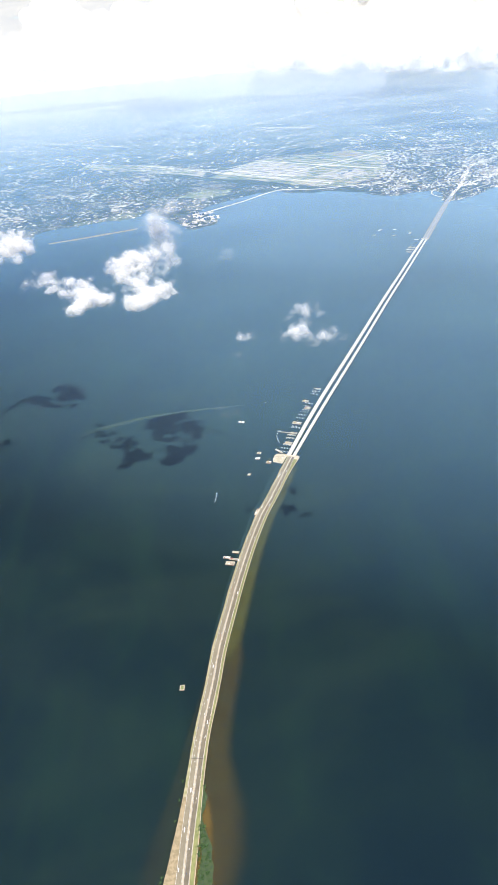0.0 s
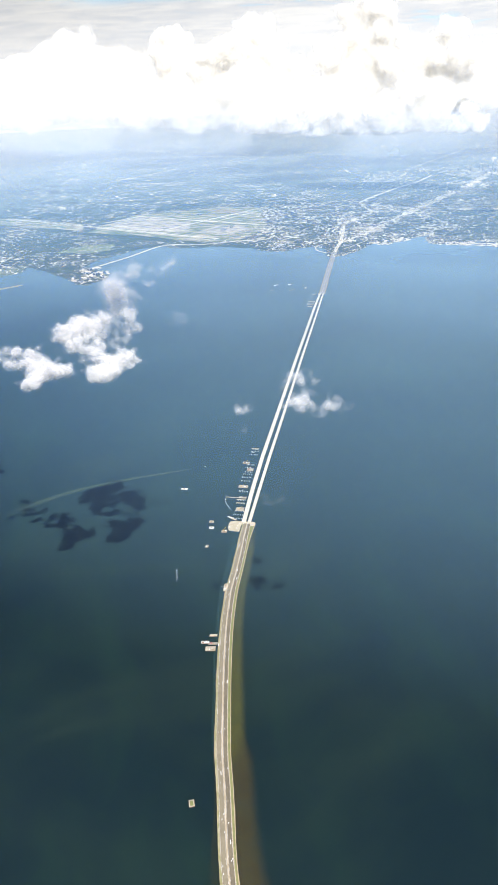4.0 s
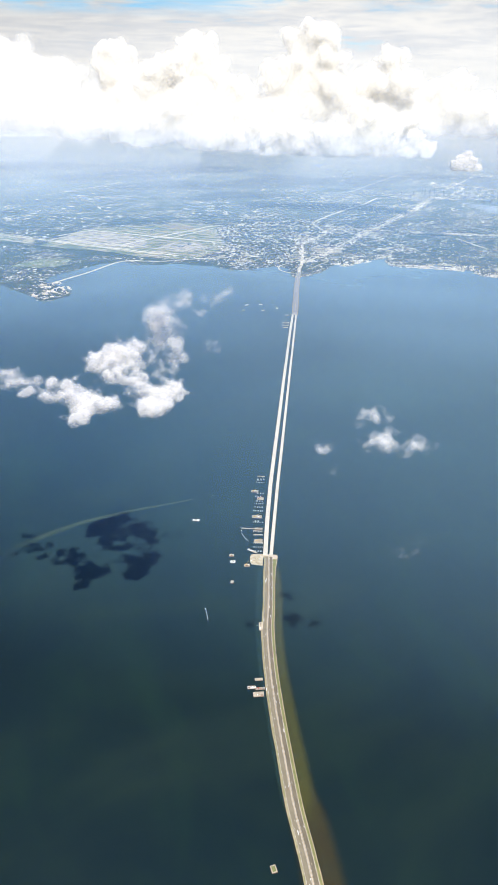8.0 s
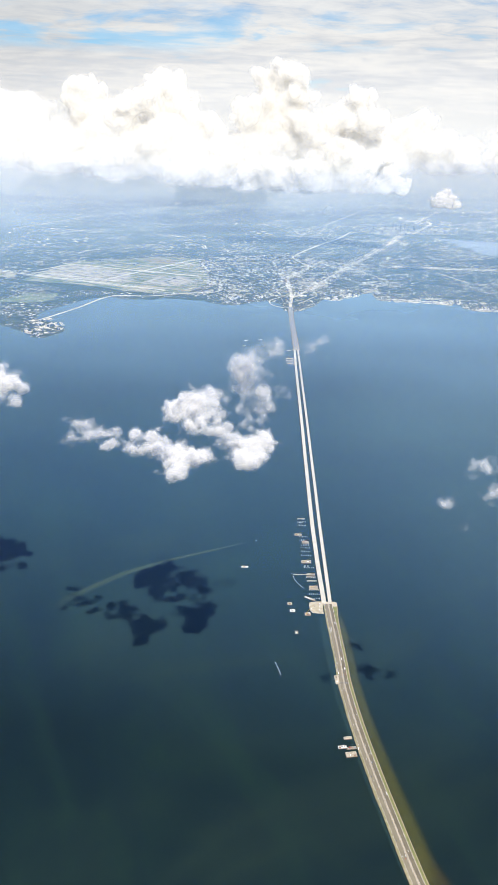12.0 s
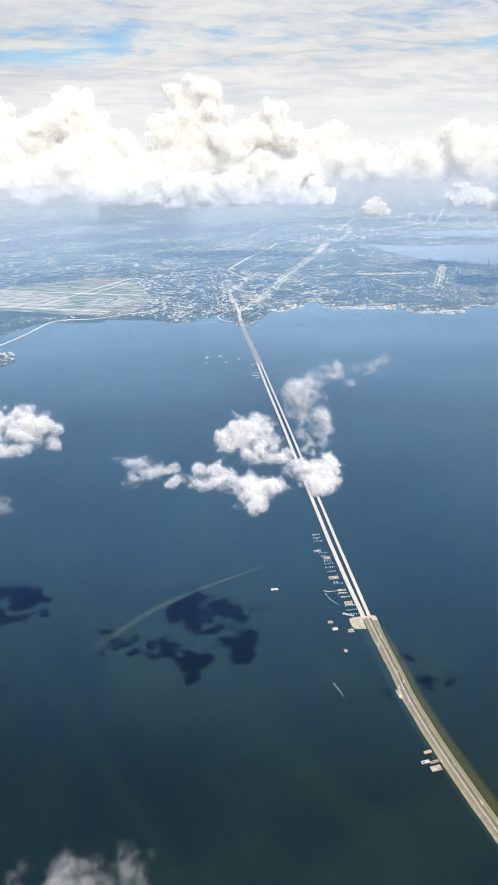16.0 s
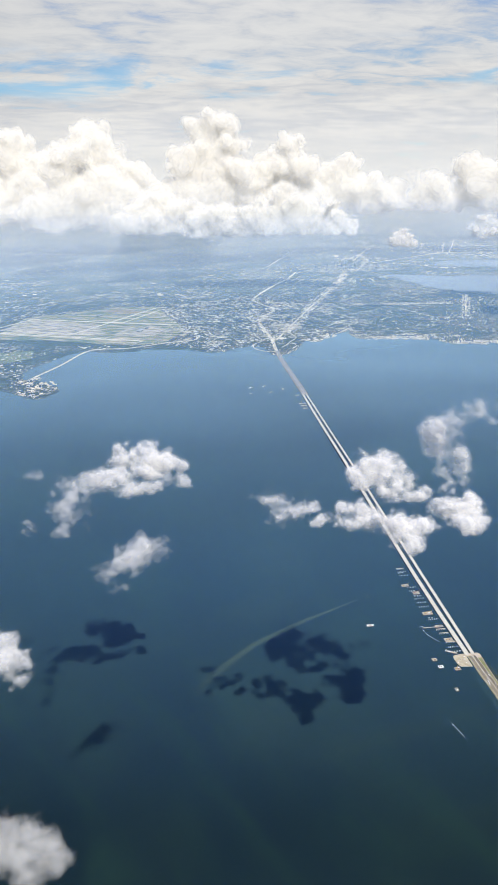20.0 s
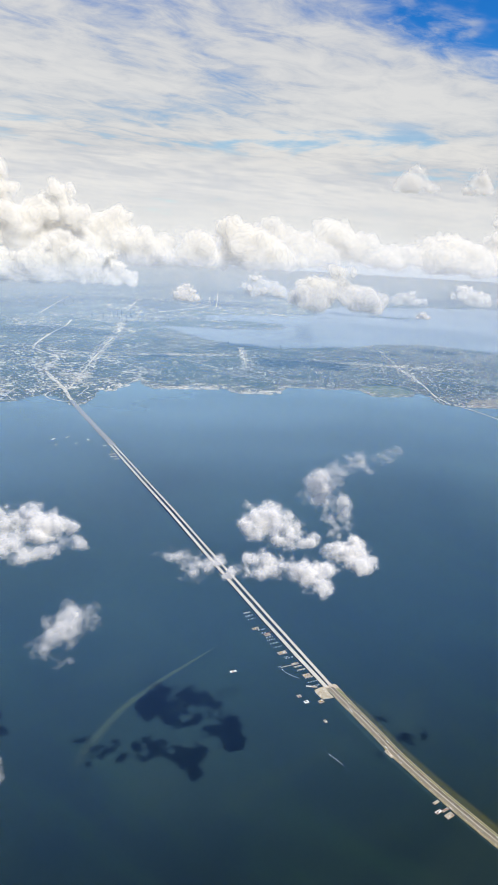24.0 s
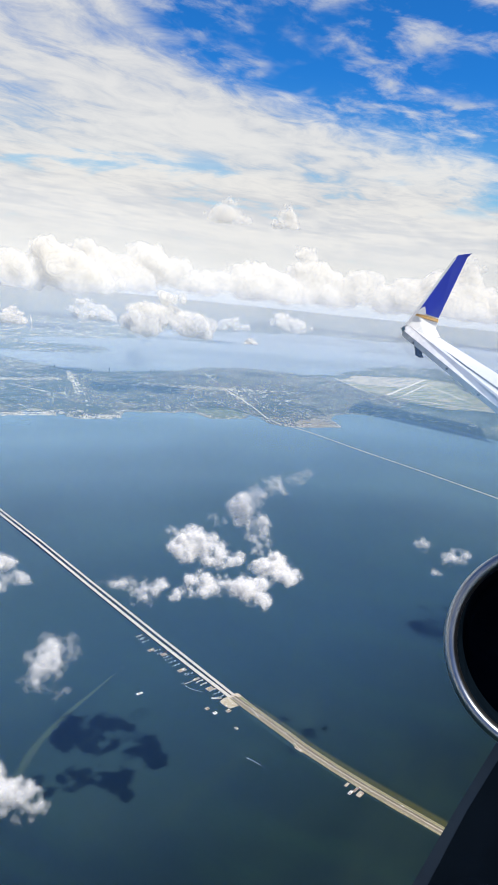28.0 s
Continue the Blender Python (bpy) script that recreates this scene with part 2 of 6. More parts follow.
WISP = material("cloud_wisp", wisp_surface(0.42, 0.68, 0.45, (0.97, 0.955, 0.92), 0.45))
WISP_FAR = material("far_cloud_wisp", wisp_surface(0.03, 0.28, 0.54, (0.90, 0.88, 0.83), 0.50))
CONCRETE = plain("pale_concrete", (0.53, 0.45, 0.33), 0.85, 0, 1.2, 0.14)
CONCRETE_GREY = plain("grey_concrete", (0.27, 0.27, 0.26), 0.85, 0, 1.2, 0.18)
ASPHALT_PALE = plain("worn_asphalt", (0.225, 0.190, 0.125), 0.9, 0, 1.5, 0.15)
ASPHALT = plain("asphalt", (0.155, 0.128, 0.084), 0.9, 0, 1.5, 0.2)
SAND = two_tone("sand_and_rubble", (0.38, 0.29, 0.17), (0.24, 0.19, 0.10), 0.8)
VERGE = two_tone("dry_verge", (0.26, 0.26, 0.095), (0.16, 0.18, 0.06), 0.9)
SHOULDER = two_tone("gravel_shoulder", (0.42, 0.36, 0.22), (0.24, 0.24, 0.09), 0.5)
GRASS = two_tone("mown_grass", (0.12, 0.16, 0.07), (0.20, 0.22, 0.11), 0.05)
MANGROVE = two_tone("mangrove_floor", (0.030, 0.055, 0.014), (0.055, 0.080, 0.022), 0.9)
LEAVES = two_tone("mangrove_leaves", (0.035, 0.085, 0.020), (0.080, 0.150, 0.035), 1.2)
PAINT_WHITE = plain("white_paint", (0.80, 0.80, 0.78), 0.5, 0, 4.0, 0.06)
STEEL_RUST = plain("rusty_steel", (0.26, 0.15, 0.09), 0.8, 0.2, 3.0, 0.4)
TIMBER = plain("barge_timber", (0.42, 0.36, 0.27), 0.85, 0, 2.0, 0.3)
DARK = plain("dark_rubber", (0.02, 0.02, 0.022), 0.8, 0, 3.0, 0.2)
YELLOW = plain("machine_yellow", (0.62, 0.40, 0.05), 0.5, 0, 3.0, 0.15)
RED = plain("machine_red", (0.45, 0.06, 0.03), 0.5, 0, 3.0, 0.15)
GLASS = plain("dark_glass", (0.05, 0.09, 0.13), 0.1, 0, 0.3, 0.2)


# ---- building blocks ----
def mesh_object(name, verts, faces, mat, smooth=False):
    me = bpy.data.meshes.new(name)
    me.from_pydata([tuple(v) for v in verts], [], [tuple(f) for f in faces])
    me.materials.append(mat)
    if smooth:
        me.shade_smooth()
    return new(name, me)


def part(name, bm, mat, parent=None, label=""):
    """Links a bmesh as one mesh object under a thing or part."""
    me = bpy.data.meshes.new(name)
    bm.to_mesh(me)
    bm.free()
    me.materials.append(mat)
    ob = new(name, me)
    ob.parent = parent
    return tagged(ob, label)


def again(ob, m, parent=None):
    """One more object on the same mesh."""
    o = new(ob.name.split(".")[0], ob.data)
    o.matrix_basis = m
    o.parent = parent
    return o


def box_bm(sx, sy, sz, x=0.0, y=0.0, z=0.0, bevel=0.0):
    """A box standing on z, with softened edges."""
    bm = bmesh.new()
    bmesh.ops.create_cube(bm, size=1.0)
    bmesh.ops.scale(bm, vec=(sx, sy, sz), verts=bm.verts)
    bmesh.ops.translate(bm, vec=(x, y, z + sz / 2), verts=bm.verts)
    if bevel:
        bmesh.ops.bevel(bm, geom=bm.edges[:], offset=bevel, segments=1, affect="EDGES")
    return bm


def tube_bm(r1, r2, h, x=0.0, y=0.0, z=0.0, sides=10):
    bm = bmesh.new()
    bmesh.ops.create_cone(bm, cap_ends=True, segments=sides, radius1=r1, radius2=r2, depth=h)
    bmesh.ops.translate(bm, vec=(x, y, z + h / 2), verts=bm.verts)
    return bm


def thing(name, label, category, group="", m=None, kind=""):
    ob = tagged(new(name), label, category, group, kind)
    ob.empty_display_size = 0.2
    if m is not None:
        ob.matrix_basis = m
    return ob


def smooth_line(points, step):
    """A Catmull-Rom curve through the points, resampled at an even step."""
    p = np.array(points, float)
    p = np.vstack([2 * p[0] - p[1], p, 2 * p[-1] - p[-2]])
    out = []
    for i in range(1, len(p) - 2):
        a, b, c, d = p[i - 1], p[i], p[i + 1], p[i + 2]
        for t in np.linspace(0, 1, 24, endpoint=False):
            out.append(0.5 * (2 * b + (c - a) * t + (2 * a - 5 * b + 4 * c - d) * t * t + (3 * b - a - 3 * c + d) * t ** 3))
    out.append(p[-2])
    out = np.array(out)
    s = np.concatenate([[0], np.cumsum(np.linalg.norm(np.diff(out, axis=0), axis=1))])
    at = np.linspace(0, s[-1], max(2, int(s[-1] / step)) + 1)
    return np.stack([np.interp(at, s, out[:, k]) for k in range(out.shape[1])], 1)


def normals_of(line):
    d = np.gradient(line[:, :2], axis=0)
    d /= np.linalg.norm(d, axis=1)[:, None]
    return np.stack([-d[:, 1], d[:, 0]], 1)


def strip(name, line, left, right, z0, z1, mat, wobble=0.0, seed=1):
    """A solid ribbon along a line: left and right offsets (left is plus), from z0 up to z1."""
    n = normals_of(line)
    rng = np.random.default_rng(seed)
    k = len(line)
    left = np.broadcast_to(np.asarray(left, float), (k,)) + wobble * np.convolve(rng.normal(size=k + 4), np.ones(5) / 2.2, "valid")
    right = np.broadcast_to(np.asarray(right, float), (k,)) + wobble * np.convolve(rng.normal(size=k + 4), np.ones(5) / 2.2, "valid")
    a, b = line[:, :2] + n * left[:, None], line[:, :2] + n * right[:, None]
    z0, z1 = np.broadcast_to(np.asarray(z0, float), (k,)), np.broadcast_to(np.asarray(z1, float), (k,))
    v = np.concatenate([np.c_[a, z1], np.c_[b, z1], np.c_[a, z0], np.c_[b, z0]])
    f = []
    for i in range(k - 1):
        A, B, C, D = i, k + i, 2 * k + i, 3 * k + i
        f += [(A, B, B + 1, A + 1), (B, D, D + 1, B + 1), (C, A, A + 1, C + 1)]
    e = k - 1
    f += [(0, 2 * k, 3 * k, k), (e, k + e, 3 * k + e, 2 * k + e)]
    return mesh_object(name, v, f, mat)


# ---- the bay and the land ----
def disc_grid(name, radius, rings, sides, z, mat, centre):
    rs = radius * (np.arange(1, rings + 1) / rings) ** 2
    v, f = [(centre[0], centre[1], z)], []
    for r in rs:
        for k in range(sides):
            a = 2 * math.pi * k / sides
            v.append((centre[0] + r * math.cos(a), centre[1] + r * math.sin(a), z))
    for k in range(sides):
        f.append((0, 1 + k, 1 + (k + 1) % sides))
    for i in range(rings - 1):
        for k in range(sides):
            a, b = 1 + i * sides + k, 1 + i * sides + (k + 1) % sides
            f.append((a, a + sides, b + sides, b))
    return mesh_object(name, v, f, mat)


CENTRE = (-120.0, 50.0)
water = disc_grid("water", 7000, 24, 72, 0.0, WATER, CENTRE)
tagged(water, "dark teal bay water with faint ripples", "water", kind="structure")


def fractal(points, levels, rough, seed):
    rng = np.random.default_rng(seed)
    p = np.array(points, float)
    for _ in range(levels):
        a, b = p[:-1], p[1:]
        d = b - a
        mid = (a + b) / 2 + np.stack([-d[:, 1], d[:, 0]], 1) * np.clip(rng.normal(0, rough, len(d)), -2 * rough, 2 * rough)[:, None]
        p = np.vstack([np.stack([a, mid], 1).reshape(-1, 2), p[-1:]])
    return p


# coast, anticlockwise round the bay: the north-west shore and the rocky point, the city shore, the canal estates, the southern peninsula
COAST_NORTH = [(-5000, 1250), (-2000, 1150), (-900, 1080), (-480, 1040), (-337, 996), (-291, 963), (-268, 991), (-226, 1005), (-138, 1024),
               (-128, 1062), (-100, 1020), (-81, 981), (-61, 930), (-46, 912), (-33, 925), (-17, 938), (-20, 967), (-30, 995), (-44, 1019), (-31, 1057),
               (-10, 1076), (32, 1108), (80, 1122), (91, 1097), (132, 1077), (168, 1082), (207, 1060), (210, 1032), (222, 1009), (244, 998), (261, 1005)]
COAST_CITY = [(261, 1005), (296, 1008), (306, 990), (294, 940), (300, 928), (316, 934), (334, 943), (354, 960), (383, 992), (396, 972), (438, 998),
              (476, 1007), (489, 1016), (462, 974), (458, 950), (480, 944), (497, 926), (511, 927), (528, 940), (543, 921), (534, 888), (541, 884), (560, 905)]
COAST_ESTATES = [(560, 905), (549, 870), (549, 846), (560, 841), (586, 857), (577, 822), (586, 808), (600, 836), (607, 813), (653, 832), (697, 784),
                 (744, 746), (722, 703), (769, 667), (812, 672), (770, 603), (790, 561), (852, 510), (870, 520), (900, 548), (928, 557), (993, 534), (1026, 477)]
COAST_SOUTH = [(1026, 477), (1031, 414), (1044, 374), (1028, 330), (990, 258), (1000, 150), (1080, 40), (1260, 20), (1500, 180), (1800, 380), (2010, 556),
               (1925, 662), (1759, 723), (1490, 737), (1403, 798), (1387, 854), (1354, 935), (1273, 1003), (1183, 1015), (1073, 1055), (973, 1091),
               (935, 1153), (908, 1245), (911, 1300), (940, 1400), (958, 1497)]
COAST_EAST = [(958, 1497), (985, 1490), (1036, 1413), (1060, 1383), (1160, 1310), (1252, 1315), (1316, 1382), (1258, 1461), (1180, 1560), (1240, 1625),
              (1340, 1581), (1468, 1477), (1600, 1465), (1763, 1556), (2050, 1600), (2400, 1350), (2664, 1160), (2950, 850), (3300, 300), (3700, -500)]
parts_of_coast = [fractal(c, 3, 0.09, i) for i, c in enumerate((COAST_NORTH, COAST_CITY, COAST_ESTATES, COAST_SOUTH, COAST_EAST))]
coast = np.vstack([c[:-1] for c in parts_of_coast] + [np.array([(3700, -500), (6600, -500), (6600, 6600), (-5000, 6600)], float)])


def inside(poly, x, y):
    res = np.zeros(len(x), bool)
    px, py = poly[:, 0], poly[:, 1]
    qx, qy = np.roll(px, -1), np.roll(py, -1)
    for a, b, c, d in zip(px, py, qx, qy):
        if b == d:
            continue
        hit = ((b > y) != (d > y)) & (x < (c - a) * (y - b) / (d - b) + a)
        res ^= hit
    return res


def land_sheet(name, poly, z, mat):
    """A thick sheet of land with a shore bank."""
    k = len(poly)
    tris = tessellate_polygon([[Vector((x, y, 0)) for x, y in poly]])
    v = [(x, y, z) for x, y in poly] + [(x, y, -0.6) for x, y in poly]
    area = sum(poly[i][0] * poly[(i + 1) % k][1] - poly[(i + 1) % k][0] * poly[i][1] for i in range(k))
    f = []
    for a, b, c in tris:
        n = (poly[b][0] - poly[a][0]) * (poly[c][1] - poly[a][1]) - (poly[c][0] - poly[a][0]) * (poly[b][1] - poly[a][1])
        f.append((a, b, c) if n > 0 else (a, c, b))
    for i in range(k):
        j = (i + 1) % k
        f.append((i, k + i, k + j, j) if area > 0 else (j, k + j, k + i, i))
    return mesh_object(name, v, f, mat)


ground = land_sheet("ground", [tuple(p) for p in coast], 0.3, LAND)
tagged(ground, "flat wooded suburban land reaching the horizon", "ground", kind="structure")


def outline(cx, cy, rx, ry, turn, seed, k=28, rough=0.25):
    """An uneven island outline."""
    rng = np.random.default_rng(seed)
    ph = rng.uniform(0, 6.28, 4)
    pts = []
    for i in range(k):
        a = 2 * math.pi * i / k
        r = 1 + rough * sum(math.sin(a * (j + 2) + ph[j]) / (j + 1.5) for j in range(4))
        x, y = rx * r * math.cos(a), ry * r * math.sin(a)
        c, s = math.cos(radians(turn)), math.sin(radians(turn))
        pts.append((cx + c * x - s * y, cy + s * x + c * y))
    return pts


for cx, cy, rx, ry, turn in ((1800, 1335, 85, 28, -40), (1600, 1330, 18, 8, 0), (2230, 880, 120, 14, -40), (1880, 1260, 60, 12, -60)):
    tagged(land_sheet("island", outline(cx, cy, rx, ry, turn, int(cx)), 0.3, LAND), "low green spoil island in the outer bay", "island", kind="structure")
tagged(land_sheet("lagoon", [tuple(p) for p in fractal([(1150, 1877), (1317, 1983), (1345, 1853), (1407, 1787), (1220, 1718), (1153, 1780), (1150, 1877)], 2, 0.1, 9)[:-1]], 0.34, WATER),
       "flat grey-blue lagoon beyond the downtown", "water", kind="structure")
# the western shore, behind the start of the flight
tagged(land_sheet("ground_west", [tuple(p) for p in fractal([(-3000, -900), (-700, -420), (-60, -330), (300, -420), (900, -1200), (900, -3000), (-3000, -3000), (-3000, -900)], 3, 0.08, 4)[:-1]], 0.3, LAND),
       "flat wooded western shore of the bay", "ground", kind="structure")

# haze that thickens with distance, painted on tinted veils that lean outwards round the bay
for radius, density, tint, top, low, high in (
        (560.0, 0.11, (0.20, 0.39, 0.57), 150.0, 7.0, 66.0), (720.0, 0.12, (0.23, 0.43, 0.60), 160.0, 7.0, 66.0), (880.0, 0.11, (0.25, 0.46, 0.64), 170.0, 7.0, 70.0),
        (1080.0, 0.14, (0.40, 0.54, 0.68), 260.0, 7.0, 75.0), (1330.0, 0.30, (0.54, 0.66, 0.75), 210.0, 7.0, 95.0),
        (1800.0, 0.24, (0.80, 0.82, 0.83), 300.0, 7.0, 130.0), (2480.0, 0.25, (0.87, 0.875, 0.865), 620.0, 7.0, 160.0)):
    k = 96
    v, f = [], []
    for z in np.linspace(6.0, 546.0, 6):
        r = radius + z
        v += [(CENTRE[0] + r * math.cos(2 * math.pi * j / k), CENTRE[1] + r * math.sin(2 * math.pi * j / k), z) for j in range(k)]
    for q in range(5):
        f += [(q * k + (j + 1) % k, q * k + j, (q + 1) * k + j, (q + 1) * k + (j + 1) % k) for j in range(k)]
    veil = mesh_object("painted_haze", v, f, haze_tint(density, tint, top, low, high), True)
    tagged(veil, "pale blue haze painted on see-through shells over the distance", "haze", kind="structure")



def bay_haze_tint(n):
    """Low painted haze: hardly there below the flight, thicker towards the far shore."""
    pos = place_of(n)
    split_xy = n.add("ShaderNodeSeparateXYZ")
    n.link(pos, split_xy.inputs[0])
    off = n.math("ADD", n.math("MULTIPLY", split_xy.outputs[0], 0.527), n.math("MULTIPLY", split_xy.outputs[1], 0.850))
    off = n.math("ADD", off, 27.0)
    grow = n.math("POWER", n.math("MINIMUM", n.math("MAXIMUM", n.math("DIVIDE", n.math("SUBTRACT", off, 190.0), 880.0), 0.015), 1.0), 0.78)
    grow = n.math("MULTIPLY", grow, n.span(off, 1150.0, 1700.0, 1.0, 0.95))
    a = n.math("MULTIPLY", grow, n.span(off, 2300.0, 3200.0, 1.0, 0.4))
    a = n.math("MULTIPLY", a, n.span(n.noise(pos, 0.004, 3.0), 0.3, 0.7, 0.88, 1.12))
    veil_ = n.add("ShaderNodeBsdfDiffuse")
    # tint pales with distance, standing in for lit air over the water
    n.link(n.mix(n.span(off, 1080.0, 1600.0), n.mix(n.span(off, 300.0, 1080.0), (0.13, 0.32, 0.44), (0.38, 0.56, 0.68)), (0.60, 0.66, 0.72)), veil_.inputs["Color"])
    mixed = n.add("ShaderNodeMixShader")
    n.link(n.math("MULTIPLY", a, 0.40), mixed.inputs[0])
    n.link(n.add("ShaderNodeBsdfTransparent").outputs[0], mixed.inputs[1])
    n.link(veil_.outputs[0], mixed.inputs[2])
    return mixed.outputs[0]


tagged(mesh_object("painted_haze", [(-2400, -1100, 0.28), (3400, -1100, 0.28), (3400, 3300, 0.28), (-2400, 3300, 0.28)], [(0, 1, 2, 3)], material("bay_haze_tint", bay_haze_tint)),
       "thin blue haze painted on a sheet over the bay", "haze", kind="structure")


def high_haze_tint(n):
    """Blue air light painted on a thin sheet between the flight and the clouds."""
    veil_ = n.add("ShaderNodeBsdfDiffuse")
    mixed = n.add("ShaderNodeMixShader")
    pos = place_of(n)
    split_xy = n.add("ShaderNodeSeparateXYZ")
    n.link(pos, split_xy.inputs[0])
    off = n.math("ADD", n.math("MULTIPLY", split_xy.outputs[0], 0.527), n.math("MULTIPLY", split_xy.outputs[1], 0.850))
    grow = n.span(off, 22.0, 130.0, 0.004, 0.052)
    # a whiter patch painted over the southern bay to brighten the early views
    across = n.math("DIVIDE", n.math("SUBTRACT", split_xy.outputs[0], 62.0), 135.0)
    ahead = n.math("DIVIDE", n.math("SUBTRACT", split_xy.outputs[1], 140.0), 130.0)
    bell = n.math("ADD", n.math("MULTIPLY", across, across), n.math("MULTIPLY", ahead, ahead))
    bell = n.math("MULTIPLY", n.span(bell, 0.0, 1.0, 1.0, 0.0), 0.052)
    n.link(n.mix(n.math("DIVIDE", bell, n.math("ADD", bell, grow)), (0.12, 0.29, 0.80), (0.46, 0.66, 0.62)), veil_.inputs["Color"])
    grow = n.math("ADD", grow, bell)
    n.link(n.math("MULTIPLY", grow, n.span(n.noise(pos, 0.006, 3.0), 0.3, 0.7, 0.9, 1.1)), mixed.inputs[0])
    n.link(n.add("ShaderNodeBsdfTransparent").outputs[0], mixed.inputs[1])
    n.link(veil_.outputs[0], mixed.inputs[2])
    return mixed.outputs[0]


tagged(mesh_object("painted_haze", [(-2400, -1100, 156), (3400, -1100, 156), (3400, 3300, 156), (-2400, 3300, 156)], [(0, 1, 2, 3)], material("high_haze_tint", high_haze_tint)),
       "very thin sheet above the clouds with blue haze painted on", "haze", kind="structure")

# ---- the causeway ----
MEDIAN = [(-22, -330), (-21, -150), (-19.5, 0), (-18.4, 55), (-17.3, 77.5), (-15.8, 97), (-13.9, 118.6), (-12.0, 132), (-9.6, 147), (-7.3, 163.6), (-3.0, 185),
          (1.6, 206.6), (7.2, 229.8), (14.0, 253), (19.4, 267), (24.7, 281), (30.0, 296), (35.2, 310.2)]
axis = smooth_line(MEDIAN, 2.0)
sy = axis[:, 1]
left_edge = np.interp(sy, [-330, 60, 72, 86, 97, 112, 300, 311], [6.5, 6.2, 6.0, 4.4, 3.7, 3.2, 3.1, 3.1])
right_edge = -np.interp(sy, [-330, 85, 100, 120, 170, 255, 285, 300, 311], [3.6, 3.6, 3.0, 2.9, 3.1, 3.2, 3.0, 3.6, 4.6])
bank = strip("causeway_ground", axis, left_edge, right_edge, -0.4, 0.32, SAND, 0.10, 3)
tagged(bank, "low sandy causeway carrying the highway across the bay", "causeway", kind="structure")
road_w = strip("road_westbound", axis, 2.35, 0.42, 0.2, 0.36, ASPHALT_PALE)
road_e = strip("road_eastbound", axis, -0.12, -1.78, 0.2, 0.36, ASPHALT)
tagged(road_w, "worn pale grey asphalt carriageway with traffic", "road", kind="structure")
tagged(road_e, "brown-grey asphalt carriageway with traffic", "road", kind="structure")
tagged(strip("median_barrier", axis, 0.30, 0.02, 0.3, 0.46, CONCRETE), "pale concrete median between the carriageways", "barrier", kind="structure")
tagged(strip("kerb", axis, -1.86, -1.96, 0.3, 0.40, CONCRETE), "pale concrete kerb along the carriageway", "kerb", kind="structure")
for o_ in (2.27, 0.50, -0.20, -1.72):
    tagged(strip("road_line", axis, o_ + 0.025, o_ - 0.025, 0.3, 0.366, PAINT_WHITE), "thin white painted line along the carriageway", "road marking", kind="structure")
north = axis[:, 1] > 98
tagged(strip("shoulder", axis[north], left_edge[north] - 0.12, 2.42, 0.25, 0.37, SHOULDER, 0.03, 6), "pale gravel shoulder along the causeway", "shoulder", kind="structure")
tagged(strip("verge", axis, -2.06, right_edge + 0.32, 0.25, 0.37, VERGE, 0.06, 5), "dry yellow-green grass verge beside the road", "verge", kind="structure")
tagged(strip("seawall", axis, right_edge + 0.12, right_edge - 0.02, -0.3, 0.44, CONCRETE), "pale concrete sea wall along the causeway", "sea wall", kind="structure")

# the staging ground for the new bridge, at the end of the causeway
deck_from, deck_to = Vector((35.2, 310.8, 0)), Vector((226.0, 757.5, 0))
ALONG = (deck_to - deck_from).normalized()
ASIDE = Vector((-ALONG.y, ALONG.x, 0))


def by_bridge(s, o, z=0.0):
    """A place s along the bridge from the causeway's end and o to its left."""
    p = deck_from + ALONG * s + ASIDE * o
    return Vector((p.x, p.y, z))


def turned(p, degrees):
    return pose(p[0], p[1], p[2], 0, 0, degrees)


BRIDGE_TURN = math.degrees(math.atan2(ALONG.y, ALONG.x))
YARD = two_tone("pale_fill", (0.56, 0.50, 0.36), (0.40, 0.33, 0.21), 0.5)
pad = [by_bridge(s, o) for s, o in ((0.9, 3.6), (0.9, -3.4), (0.3, -4.6), (-1.6, -4.9), (-3.4, -4.2), (-3.0, -2.2), (-1.0, -2.0), (-1.0, 3.6))]
tagged(land_sheet("bridge_pad", [(p.x, p.y) for p in reversed(pad)], 0.42, CONCRETE), "pale concrete pad where the bridge leaves the causeway", "pad", kind="structure")
yard = [by_bridge(s, o) for s, o in ((1.2, 3.0), (1.0, 6.5), (0.2, 9.9), (-2.5, 10.4), (-6.4, 10.0), (-8.6, 9.0), (-9.4, 3.0))]
tagged(land_sheet("causeway_yard", [(p.x, p.y) for p in reversed(yard)], 0.34, YARD), "bare sandy staging yard beside the bridge end", "yard", kind="structure")


# ---- the twin bridge ----
def offsets(s):
    """Centre offsets of the two decks: they part soon after the causeway."""
    return float(np.interp(s, [0, 35, 79, 130, 420, 484], [2.1, 3.3, 4.0, 3.9, 3.0, 2.2])), float(np.interp(s, [0, 35, 79, 130, 420, 484], [-1.1, -0.9, -0.7, -0.9, -1.6, -1.6]))


def deck_height(s):
    return float(np.interp(s, [0, 10, 60, 180, 270, 360, 440, 484], [0.5, 0.62, 0.95, 1.1, 1.9, 1.1, 0.8, 0.55]))


